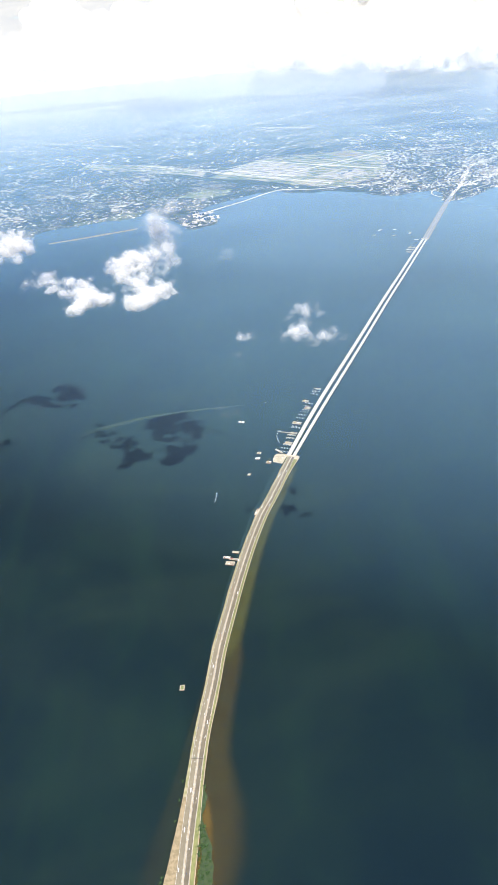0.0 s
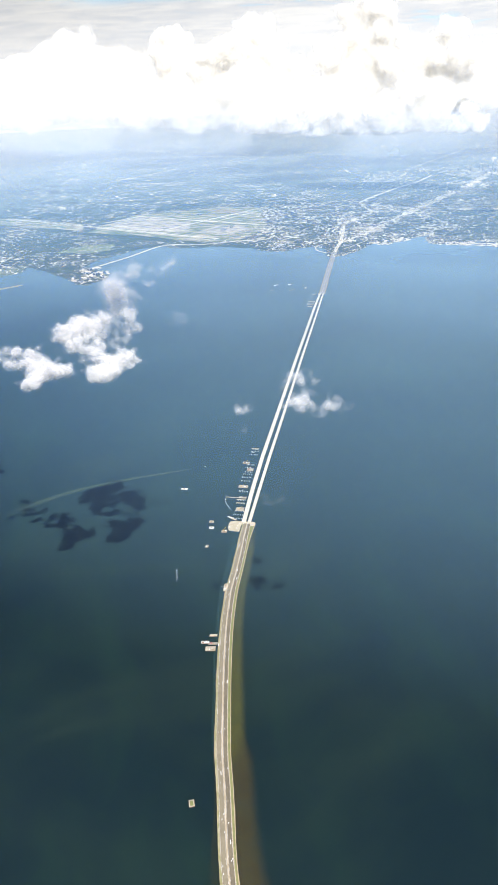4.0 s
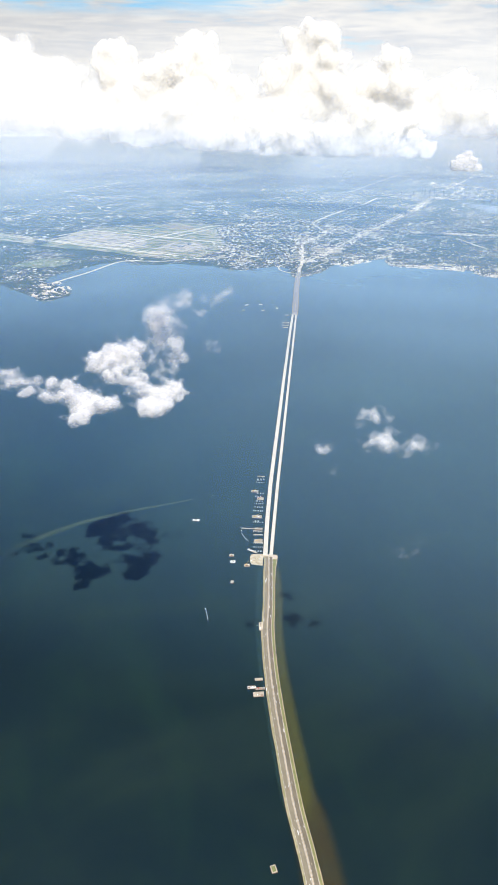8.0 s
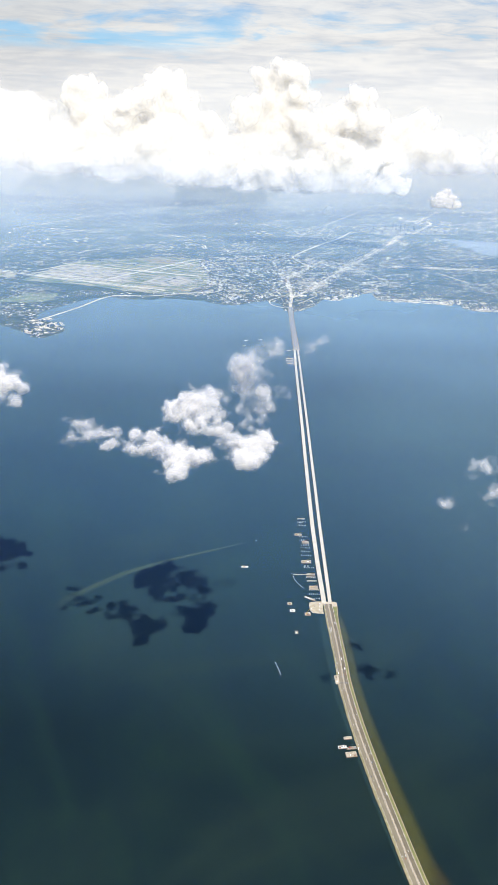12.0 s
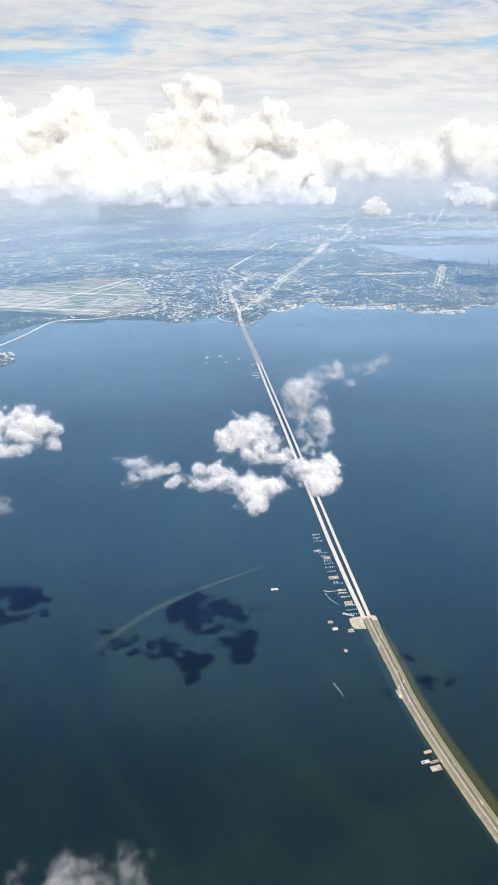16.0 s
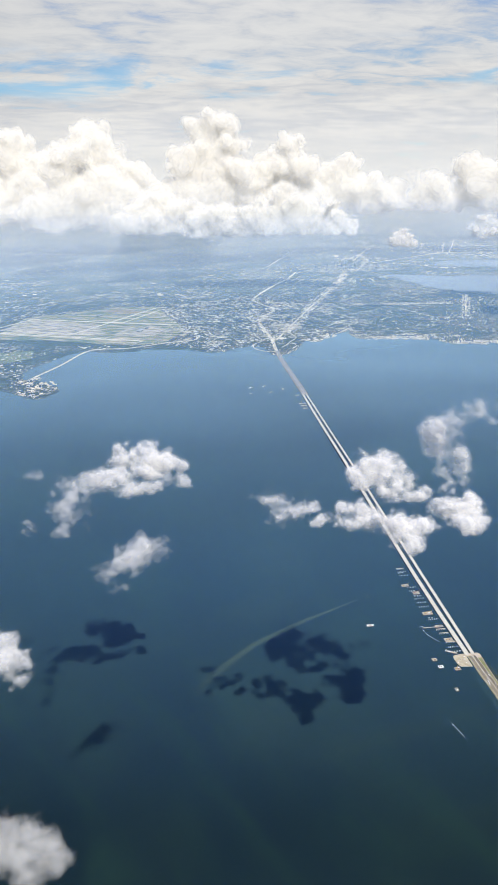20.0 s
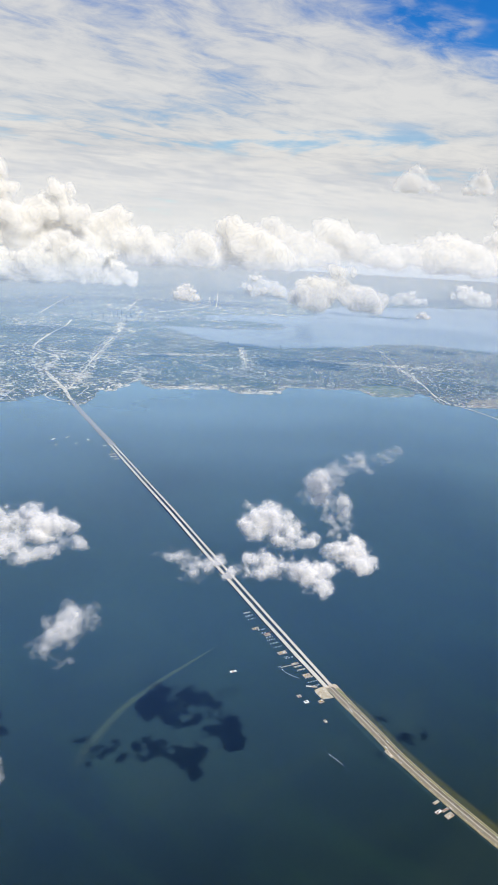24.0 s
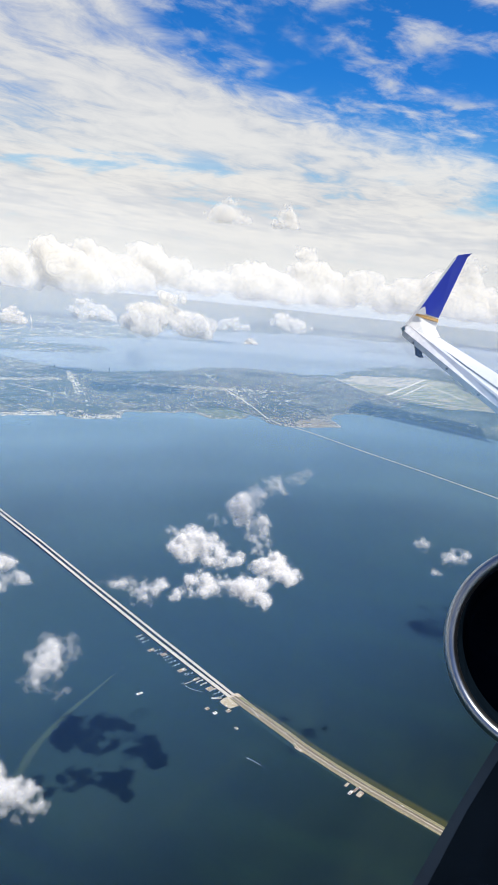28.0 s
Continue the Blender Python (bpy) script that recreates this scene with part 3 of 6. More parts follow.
def twin_bridge():
    for deck_no, (width, label) in enumerate(((2.5, "long pale concrete westbound road bridge on piers in the water"), (1.95, "long pale concrete eastbound road bridge on piers in the water"))):
        bridge = thing("road_bridge", label, "bridge", "twin road bridges")
        span_len, total = 8.0, 484.0
        slab = box_bm(1.0, width, 0.16, 0, 0, -0.16, 0.02)
        first = None
        pier_proto = None
        s = 0.0
        while s < total - 0.1:
            e = min(total, s + span_len)
            a = by_bridge(s, offsets(s)[deck_no], deck_height(s))
            b = by_bridge(e, offsets(e)[deck_no], deck_height(e))
            d = b - a
            m = Matrix.Translation((a + b) / 2) @ d.to_track_quat("X", "Z").to_matrix().to_4x4() @ Matrix.Diagonal((d.length - 0.012, 1, 1, 1))
            if first is None:
                first = part("deck_span", slab, CONCRETE, bridge)
                first.matrix_basis = m
                rail = part("parapet", box_bm(1.0, 0.07, 0.12, 0, width / 2 - 0.04, 0.0), CONCRETE, bridge)
                rail.matrix_basis = m
                lane = part("lane_surface", box_bm(1.0, width - 0.34, 0.012, 0, 0, 0.0), CONCRETE_LANE, bridge, "pale worn concrete lanes")
                lane.matrix_basis = m
            else:
                again(first, m, bridge)
                again(rail, m, bridge)
                again(lane, m, bridge)
            again(rail, m @ pose(0, 0, 0, 0, 0, 180), bridge)
            p = by_bridge(e, offsets(e)[deck_no], 0.0)
            h = deck_height(e) - 0.16
            pm = Matrix.Translation((p.x, p.y, -0.4)) @ pose(0, 0, 0, 0, 0, BRIDGE_TURN)
            if pier_proto is None:
                pier_proto = part("pier_cap", box_bm(0.30, width * 0.92, 0.18, 0, 0, -0.18, 0.02), CONCRETE_GREY, bridge)
                pier_proto.matrix_basis = pm @ pose(0, 0, h + 0.4)
                col = part("pier_column", box_bm(0.22, 0.30, 1.0, 0, 0, 0), CONCRETE_GREY, bridge)
                col.matrix_basis = pm @ pose(0, width * 0.3, 0) @ Matrix.Diagonal((1, 1, h + 0.25, 1))
            else:
                again(pier_proto, pm @ pose(0, 0, h + 0.4), bridge)
                again(col, pm @ pose(0, width * 0.3, 0) @ Matrix.Diagonal((1, 1, h + 0.25, 1)), bridge)
            again(col, pm @ pose(0, -width * 0.3, 0) @ Matrix.Diagonal((1, 1, h + 0.25, 1)), bridge)
            s = e


CONCRETE_LANE = plain("worn_concrete_lanes", (0.58, 0.54, 0.45), 0.85, 0, 0.9, 0.12)
twin_bridge()

# ---- clouds ----
def lattice(ix, iy, iz, seed):
    """A repeatable random number between -1 and 1 for each lattice point."""
    h = (ix * 374761393 + iy * 668265263 + iz * 2147483647 + seed * 974634777) & 0xFFFFFFFF
    h = ((h ^ (h >> 13)) * 1274126177) & 0xFFFFFFFF
    h = ((h ^ (h >> 16)) * 2246822519) & 0xFFFFFFFF
    return ((h ^ (h >> 15)) & 0xFFFFFF) / 8388607.5 - 1.0


def value_noise(x, y, z, seed):
    ix, iy, iz = (np.floor(c).astype(np.int64) for c in (x, y, z))
    u, v, w_ = x - ix, y - iy, z - iz
    u, v, w_ = (c * c * c * (c * (c * 6 - 15) + 10) for c in (u, v, w_))
    out = 0.0
    for a, fa in ((0, 1 - u), (1, u)):
        for b, fb in ((0, 1 - v), (1, v)):
            for c, fc in ((0, 1 - w_), (1, w_)):
                out = out + fa * fb * fc * lattice(ix + a, iy + b, iz + c, seed)
    return out


def billows(x, y, z, size, octaves, seed, gain=0.52):
    out, amp, f = 0.0, 1.0, 1.0 / size
    for k in range(octaves):
        out = out + amp * value_noise(x * f + 7.3 * k, y * f - 3.1 * k, z * f + 1.7 * k, seed + k)
        amp, f = amp * gain, f * 2.03
    return out


def droplets(ob, sheets, mat):
    """One mesh of thin layers; each sheet is a grid of places and the density at each of them."""
    verts, fills, quads, base = [], [], [], 0
    for px, py, pz, dense in sheets:
        keep = dense > 0.004
        if not keep.any():
            continue
        wide = keep.copy()
        wide[1:] |= keep[:-1]
        wide[:-1] |= keep[1:]
        wide[:, 1:] |= wide[:, :-1].copy()
        wide[:, :-1] |= wide[:, 1:].copy()
        ids = np.full(px.shape, -1)
        ids[wide] = base + np.arange(wide.sum())
        qd = np.stack([ids[:-1, :-1], ids[1:, :-1], ids[1:, 1:], ids[:-1, 1:]], -1).reshape(-1, 4)
        quads.append(qd[(qd >= 0).all(1)])
        verts.append(np.stack([px[wide], py[wide], pz[wide]], 1))
        fills.append(dense[wide])
        base += int(wide.sum())
    v, q = np.concatenate(verts), np.concatenate(quads).astype(np.int32)
    me = bpy.data.meshes.new("billow")
    me.vertices.add(len(v))
    me.vertices.foreach_set("co", v.astype(np.float32).ravel())
    me.loops.add(q.size)
    me.loops.foreach_set("vertex_index", q.ravel())
    me.polygons.add(len(q))
    me.polygons.foreach_set("loop_start", (np.arange(len(q)) * 4).astype(np.int32))
    me.update()
    me.attributes.new("fill", "FLOAT", "POINT").data.foreach_set("value", np.concatenate(fills).astype(np.float32))
    me.materials.append(mat)
    me.shade_smooth()
    billow = new("billow", me)
    billow.parent = ob
    tagged(billow, "soft torn billows of thin droplets", kind="stuff")


def cloud(label, blobs, seed, thin=False, body=1.0):
    """blobs: rows of x, y, z, r; the droplets' density, laid down in many thin level layers."""
    ob = thing("cloud", label, "cloud", "clouds over the bay")
    b = np.array(blobs, float)
    b[:, 3] *= 0.98 if thin else 0.94
    r_mid = float(np.median(b[:, 3]))
    step = max(0.62, r_mid * 0.085)
    rise = max(0.45, r_mid * 0.085)
    x = np.arange((b[:, 0] - 1.9 * b[:, 3]).min(), (b[:, 0] + 1.9 * b[:, 3]).max(), step)
    y = np.arange((b[:, 1] - 1.9 * b[:, 3]).min(), (b[:, 1] + 1.9 * b[:, 3]).max(), step)
    heights = np.arange((b[:, 2] - 0.9 * b[:, 3]).min(), (b[:, 2] + 1.35 * b[:, 3]).max(), rise)
    gx, gy = np.meshgrid(x, y, indexing="ij")
    sag = billows(gx, gy, np.zeros_like(gx), r_mid * 1.6, 3, seed + 50) * rise * 0.9
    sheets = []
    for h in heights:
        gz = h + sag
        wx = gx + 0.38 * r_mid * billows(gx, gy, gz, r_mid * 0.8, 3, seed + 90)
        wy = gy + 0.38 * r_mid * billows(gx, gy, gz, r_mid * 0.8, 3, seed + 130)
        mass = np.zeros_like(gx)
        for bx, by, bz, br in b:
            dz = gz - bz
            q = ((wx - bx) ** 2 + (wy - by) ** 2) / br ** 2 + (dz / np.where(dz > 0, 0.8 * br, 0.45 * br)) ** 2
            mass += np.exp(-1.0 * q)
        lumps = billows(gx, gy, gz, r_mid * 0.85, 5, seed, 0.62)
        ragged, least, slope = (0.70, 0.45, 1.05) if not thin else (0.78, 0.44, 0.50)
        dense = np.clip((np.minimum(mass, 1.2) + ragged * lumps * np.minimum(1.0, mass * 2.0) - least) * slope, 0.0, 1.0)
        skirt = np.clip(1.2 * mass + (0.8 if not thin else 1.2) * lumps * np.minimum(1.0, mass * 3.0) - 0.34, 0.0, 1.0)
        dense = np.maximum(dense, 0.30 * skirt) * body
        sheets.append((gx, gy, gz, dense))
    droplets(ob, sheets, WISP)
    return ob


cloud("ragged white cumulus cloud of several lobes over the bay", [
    (-32, 316, 124, 10), (-35, 302, 124, 10), (-43, 309, 124, 8), (-42, 294, 123, 6.5), (-50, 308, 123, 5), (-34, 287, 122, 5),
    (-31, 269, 120, 9), (-22, 272, 120, 7.5), (-33, 261, 119, 6), (-36, 274, 120, 5), (-18, 274, 120, 4)], 11)
cloud("flat ragged white cloud trailing away from its neighbour", [
    (-69, 290, 120, 6), (-60, 287, 120, 8), (-57, 278, 120, 7), (-54, 268, 120, 8), (-61, 261, 119, 6), (-47, 269, 120, 5), (-78, 292, 120, 4)], 12)
cloud("tall curling white cloud plume over the bay", [
    (-21, 289, 147, 7.4), (-20, 292, 142, 8), (-19, 289, 136, 7.6), (-20, 284, 130, 7), (-23, 279, 125, 5.6), (-17, 284, 138, 5)], 13, False, 0.65)
cloud("thin hooked top of the cloud plume", [(-11, 278, 157, 4.6), (-15, 279, 156, 5), (-19, 282, 153, 5.6), (-21, 286, 150, 5.6)], 31, True, 0.7)
cloud("thin torn wisp of cloud beside the plume", [(1, 270, 160, 4.2), (-3, 273, 156, 4.4), (-7, 277, 151, 3.2)], 14, True, 0.8)
cloud("small thin white cloud over the bay", [(-90, 302, 121, 5), (-83, 303, 121, 6), (-78, 302, 121, 4.2), (-73, 304, 121, 3)], 15, True, 1.0)
cloud("broad white cumulus cloud with a domed top over the bay", [
    (-114, 371, 126, 11), (-123, 379, 125, 8.5), (-108, 362, 124, 6), (-119, 362, 124, 6)], 16)
cloud("flat white arm of cloud reaching out from the domed cumulus", [
    (-127, 356, 123, 9), (-138, 362, 123, 9), (-147, 364, 122, 8), (-116, 350, 122, 7), (-108, 347, 122, 4.5)], 30, False, 0.8)
cloud("thin ragged edge of cloud trailing below the broad cumulus", [(-156, 354, 122, 9), (-154, 373, 122, 6.5), (-161, 338, 121, 6), (-163, 391, 122, 4), (-176, 341, 122, 4.4)], 17, True, 0.8)
cloud("low streaky white cloud over the bay", [(-147, 299, 124, 7), (-154, 296, 123, 6), (-160, 293, 123, 4), (-140, 301, 124, 5), (-161, 284, 122, 3)], 18, True, 0.75)
cloud("puffy white cloud close below the flight", [(-198, 271, 121, 7), (-199, 263, 120, 5.5), (-199, 277, 122, 4.5), (-195, 267, 120, 3.4)], 19, False, 0.6)
cloud("puffy grey-white cloud close below the flight", [(-208, 213, 117, 7.4), (-203, 208, 117, 5.2), (-209, 204, 116, 7.4), (-214, 218, 117, 7.4), (-201, 205, 117, 3)], 20, False, 0.30)
cloud("thin brownish-white cloud close below the flight", [(-157, 157, 115, 8), (-164, 159, 115, 7), (-150, 154, 115, 7)], 21, True, 0.34)
cloud("streaky small white cloud over the bay", [(48, 194, 122, 4), (42, 195, 122, 5), (36, 198, 123, 5), (31, 199, 122, 3.4)], 22, True, 1.0)
cloud("small torn white cloud over the bay", [(42, 213, 125, 4.4), (37, 216, 125, 3.4), (33, 212, 124, 2.6)], 23, True, 0.9)
cloud("small white cloud over the bay", [(18, 203, 122, 3.9), (14.5, 201, 121.5, 2.6)], 24, True, 0.9)
cloud("faint wisp of cloud over the bay", [(12, 136, 126, 4.6), (8, 137, 125, 3.4)], 25, True, 0.38)
cloud("faint wisp of cloud over the bay", [(-88, 316, 121, 5.2), (-83, 314, 121, 3.6)], 26, True, 0.75)
cloud("faint wisp of cloud over the bay", [(9, 320, 121, 5.0), (4, 317, 121, 3.4)], 27, True, 0.7)
cloud("faint wisp of cloud over the bay", [(13, 189, 121, 3.6), (9, 188, 121, 2.6)], 29, True, 0.25)
# added outside the view only to cast a shadow on the water
cloud("large out-of-view cloud added to shade the bay", [(222, 150, 128, 26), (196, 168, 124, 17), (250, 138, 126, 20)], 28, False, 0.6)


# the bank of cumulus beyond the city
def bank(label, x, y, width, tall, seed, z=116.0, body=1.0):
    """A cumulus with a flat base and heaped, narrowing storeys."""
    rng = np.random.default_rng(seed)
    eye_line = math.atan2(y - 60.0, x + 110.0)
    ax, ay = -math.sin(eye_line), math.cos(eye_line)
    fx, fy = math.cos(eye_line), math.sin(eye_line)
    r0 = min(width * 0.2, tall * 0.45)
    storeys = max(2, int(round(tall / (r0 * 0.8))))
    puffs = []
    lean = rng.uniform(-0.15, 0.15) * width
    heads = rng.uniform(-0.5, 0.5, 3)
    for l in range(storeys):
        q = l / max(1, storeys - 1)
        r = r0 * (1 - 0.35 * q)
        half = width / 2 * (1 - 0.72 * q ** 1.1)
        for _ in range(max(2, int(2.3 * half / r) + 1)):
            o = rng.uniform(-half, half) + lean * q + heads[rng.integers(3)] * width * 0.4 * q * (1 - q)
            depth = rng.uniform(-0.5, 0.5) * min(width * 0.4, 90)
            h = z + r * 0.45 + q * (tall - r) * rng.uniform(0.75, 1.05)
            bx, by = x + ax * o + fx * depth, y + ay * o + fy * depth
            puffs.append((bx, by, h, r))
            for _ in range(5):
                u, e = rng.uniform(0, 6.28), rng.uniform(-0.3, 0.9)
                puffs.append((bx + ax * math.cos(u) * r - fx * abs(math.sin(u)) * r * 0.7, by + ay * math.cos(u) * r - fy * abs(math.sin(u)) * r * 0.7, h + e * r * 0.8, r * rng.uniform(0.3, 0.52)))
    far = math.hypot(x + 110.0, y - 60.0)
    step = max(1.3, far * 0.0016, width / 140)
    p = np.array([((a - x) * ax + (b - y) * ay, (a - x) * fx + (b - y) * fy, max(c, z + d * 0.3), d) for a, b, c, d in puffs])
    across = np.arange((p[:, 0] - 1.4 * p[:, 3]).min(), (p[:, 0] + 1.4 * p[:, 3]).max(), step)
    up = np.arange(z - r0 * 0.4, (p[:, 2] + 1.4 * p[:, 3]).max(), step)
    gap = r0 * 0.17
    go, gh = np.meshgrid(across, up, indexing="ij")
    lean = 0.75 * (gh - z)
    sheets = []
    for g in np.arange((p[:, 1] - 0.9 * p[:, 3]).min(), (p[:, 1] + 0.9 * p[:, 3]).max(), gap):
        puff_up = np.abs(billows(go, np.full_like(go, g), gh, r0 * 0.55, 4, seed, 0.52))
        swirl = billows(go, np.full_like(go, g), gh, r0 * 0.9, 4, seed + 20, 0.55)
        mass = np.zeros_like(go)
        for po, pd, ph, pr in p[np.abs(p[:, 1] - g) < 1.6 * p[:, 3]]:
            mass += np.exp(-1.7 * ((go - po) ** 2 + (g - pd) ** 2 + (gh - ph) ** 2) / pr ** 2)
        foot = np.clip((gh - z + r0 * 0.15 * (1 + swirl)) / (r0 * 0.35), 0.0, 1.0)
        dense = np.clip((np.minimum(mass, 1.5) + (0.50 * puff_up + 0.45 * swirl - 0.12) * np.minimum(1.0, mass * 2.2) - 0.40) * 0.95, 0.0, 1.0) * foot * body
        depth = g + lean + swirl * gap * 0.35
        sheets.append((x + ax * go + fx * depth, y + ay * go + fy * depth, gh, dense))
    ob = thing("cloud", label, "cloud", "cumulus bank beyond the city")
    droplets(ob, sheets, WISP_FAR)
    return ob


PUFF = "small white cumulus puff beyond the city"
HEAP = "heaped white cumulus cloud with a flat base"
TOWER = "towering bright white cumulus cloud"
for i, (label, x, y, width, tall) in enumerate((
        (PUFF, 672, 1096, 52, 30), (PUFF, 899, 1103, 96, 42), (HEAP, 842, 886, 160, 76), (PUFF, 1117, 874, 64, 30), (PUFF, 1270, 802, 100, 44), (PUFF, 898, 723, 26, 12),
        (PUFF, 735, 1386, 74, 74), (HEAP, 655, 1482, 190, 110), (HEAP, 549, 1552, 220, 70), (HEAP, 486, 1765, 230, 100), (TOWER, 398, 2038, 300, 230),
        (TOWER, 240, 2350, 380, 270), (TOWER, 690, 1960, 330, 330), (TOWER, 900, 1930, 300, 230), (HEAP, 1190, 1980, 360, 170), (TOWER, 30, 2800, 620, 330), (TOWER, 520, 2500, 420, 330),
        (HEAP, -280, 3100, 480, 260), (TOWER, -620, 3400, 620, 330), (HEAP, -1150, 3500, 620, 260), (TOWER, 1495, 1734, 360, 170), (HEAP, 1900, 1900, 420, 170),
        (TOWER, 2250, 1850, 420, 200), (HEAP, 2560, 1500, 520, 170), (TOWER, 2900, 1350, 330, 260), (HEAP, 3000, 1050, 480, 170), (TOWER, 3050, 760, 420, 280), (HEAP, 3150, 420, 520, 200), (PUFF, 1740, 1232, 120, 90), (PUFF, 1820, 1070, 80, 84))):
    far = math.hypot(x + 110, y - 60)
    bank(label, x, y, width, tall, 100 + i, 390.0 if i > 27 else 116.0 if far < 2300 else 126.0, 0.40 if i > 27 else 1.0)


# ---- the city beyond the bay ----
def patch(name, points, z, mat, label, category, seed=1, rough=0.03):
    p = fractal(list(points) + [points[0]], 2, rough, seed)[:-1]
    return tagged(land_sheet(name, [tuple(q) for q in p], z, mat), label, category, kind="structure")


def road(name, points, width, z, mat, label, step=12.0):
    line = smooth_line(points, step)
    return tagged(strip(name, line, width / 2, -width / 2, 0.2, z, mat), label, "road", kind="structure")


RUNWAY = plain("runway_concrete", (0.72, 0.62, 0.46), 0.9, 0, 0.3, 0.10)
TARMAC = two_tone("airport_apron", (0.56, 0.47, 0.35), (0.15, 0.17, 0.10), 0.15, 0.9, 0.48, 0.57, (0.3, 1, 1), 48.0)
HIGHWAY = plain("highway_concrete", (0.66, 0.56, 0.40), 0.9, 0, 0.2, 0.15)
AIRFIELD = two_tone("airfield_grass", (0.12, 0.16, 0.07), (0.52, 0.42, 0.27), 0.11, 0.9, 0.45, 0.57, (0.16, 1, 1), 48.0)
MARSH = two_tone("salt_marsh", (0.10, 0.13, 0.07), (0.30, 0.28, 0.20), 0.09, 0.9, 0.5, 0.56)
WOODS = two_tone("dark_woods", (0.022, 0.040, 0.020), (0.045, 0.065, 0.030), 0.25)

patch("airfield", [(-40, 1310), (62, 1462), (250, 1470), (320, 1410), (300, 1370), (262, 1180), (200, 1112), (120, 1128), (50, 1235)], 0.33, AIRFIELD, "mown airfield grass of the city airport", "airfield", 31)
patch("apron", [(-8, 1374), (66, 1432), (152, 1312), (136, 1228), (62, 1276)], 0.36, TARMAC, "pale concrete airport apron with taxiways", "apron", 32)
patch("apron", [(146, 1211), (190, 1256), (232, 1250), (240, 1180), (185, 1168)], 0.36, TARMAC, "pale concrete apron round the airport terminal", "apron", 33)
for a, b, w_ in (((-190, 1548), (172, 1140), 4.6), ((-4, 1396), (70, 1443), 4.0), ((62, 1446), (262, 1234), 4.6), ((96, 1264), (306, 1412), 4.6), ((190, 1300), (304, 1385), 3.4), ((20, 1350), (120, 1238), 3.4)):
    road("runway", [a, ((a[0] + b[0]) / 2, (a[1] + b[1]) / 2), b], w_, 0.40, RUNWAY, "long pale concrete runway", 30)
patch("airfield", [(-320, 1640), (-150, 1530), (-40, 1400), (-48, 1330), (-120, 1400), (-330, 1580)], 0.335, AIRFIELD, "mown airfield grass along the runway's far end", "airfield", 45)
patch("woods", [(-150, 1425), (-67, 1352), (33, 1240), (105, 1162), (160, 1112), (214, 1058), (204, 1046), (140, 1092), (62, 1172), (-20, 1262), (-160, 1400)], 0.37, WOODS, "dark green belt of trees along a canal", "woods", 34, 0.04)
for k_, (o_, from_, to_) in enumerate(((9.0, 0.30, 0.98), (19.0, 0.36, 0.80), (-7.0, 0.45, 0.95))):
    a_, b_ = Vector((-190, 1548)), Vector((172, 1140))
    n_ = Vector((408, 362)).normalized()
    p_, q_ = a_.lerp(b_, from_) + n_ * o_, a_.lerp(b_, to_) + n_ * o_
    road("taxiway", [tuple(p_), tuple((p_ + q_) / 2), tuple(q_)], 1.8, 0.39 + 0.003 * k_, RUNWAY, "pale concrete taxiway beside the runway", 30)
for f_ in (0.38, 0.47, 0.56, 0.66, 0.76, 0.87):
    p_ = Vector((-190, 1548)).lerp(Vector((172, 1140)), f_)
    q_ = p_ + Vector((408, 362)).normalized() * 20.0
    road("taxiway", [tuple(p_), tuple((p_ + q_) / 2), tuple(q_)], 1.4, 0.385, RUNWAY, "short pale concrete taxiway", 10)
patch("bare_ground", [(200, 1440), (232, 1448), (268, 1392), (250, 1376)], 0.36, SAND, "bare sandy ground at the airfield's edge", "bare ground", 46, 0.05)
patch("woods", [(-140, 1150), (-60, 1200), (-70, 1290), (-220, 1260), (-260, 1180)], 0.35, WOODS, "dark green wood by the golf course", "woods", 35, 0.1)
patch("golf_course", [(-53, 1124), (-9, 1129), (6, 1177), (-41, 1192), (-90, 1150)], 0.34, GRASS, "light green golf course with trees", "golf course", 36, 0.06)
patch("shore_park", [(-226, 1007), (-140, 1026), (-130, 1070), (-180, 1055), (-240, 1030)], 0.34, MARSH, "pale green shore marsh", "marsh", 37, 0.08)
patch("salt_marsh", [(773, 762), (827, 725), (812, 676), (770, 669), (726, 703), (744, 746)], 0.34, MARSH, "grey-green salt marsh with tidal creeks", "marsh", 38, 0.05)
patch("airfield", [(1276, 560), (1330, 632), (1450, 705), (1700, 585), (1720, 470), (1490, 360), (1310, 300), (1240, 400)], 0.33, AIRFIELD, "wide mown airfield grass of the air base", "airfield", 39)
patch("apron", [(1408, 705), (1550, 700), (1700, 548), (1640, 535), (1448, 556), (1400, 640)], 0.36, TARMAC, "broad pale concrete apron of the air base", "apron", 40)
for a, b, w_ in (((1300, 545), (1690, 536), 7.0), ((1286, 542), (1312, 300), 4.5), ((1338, 514), (1600, 512), 4.0), ((1590, 516), (1390, 360), 4.0), ((1434, 720), (1200, 506), 4.0)):
    road("runway", [a, ((a[0] + b[0]) / 2, (a[1] + b[1]) / 2), b], w_, 0.40, RUNWAY, "pale concrete runway of the air base", 30)
patch("port_ground", [(844, 590), (890, 572), (852, 512), (790, 563), (806, 582)], 0.36, SAND, "bare pale harbour ground by the far bridge", "harbour", 41, 0.04)
patch("parking_ground", [(904, 970), (960, 892), (1044, 776), (1030, 836), (940, 930)], 0.36, TARMAC, "pale roofs and parking of a shopping strip", "parking", 42, 0.05)
patch("parking_ground", [(396, 1078), (398, 1131), (452, 1105), (430, 1070)], 0.36, TARMAC, "pale parking ground near the bridge landing", "parking", 43, 0.05)
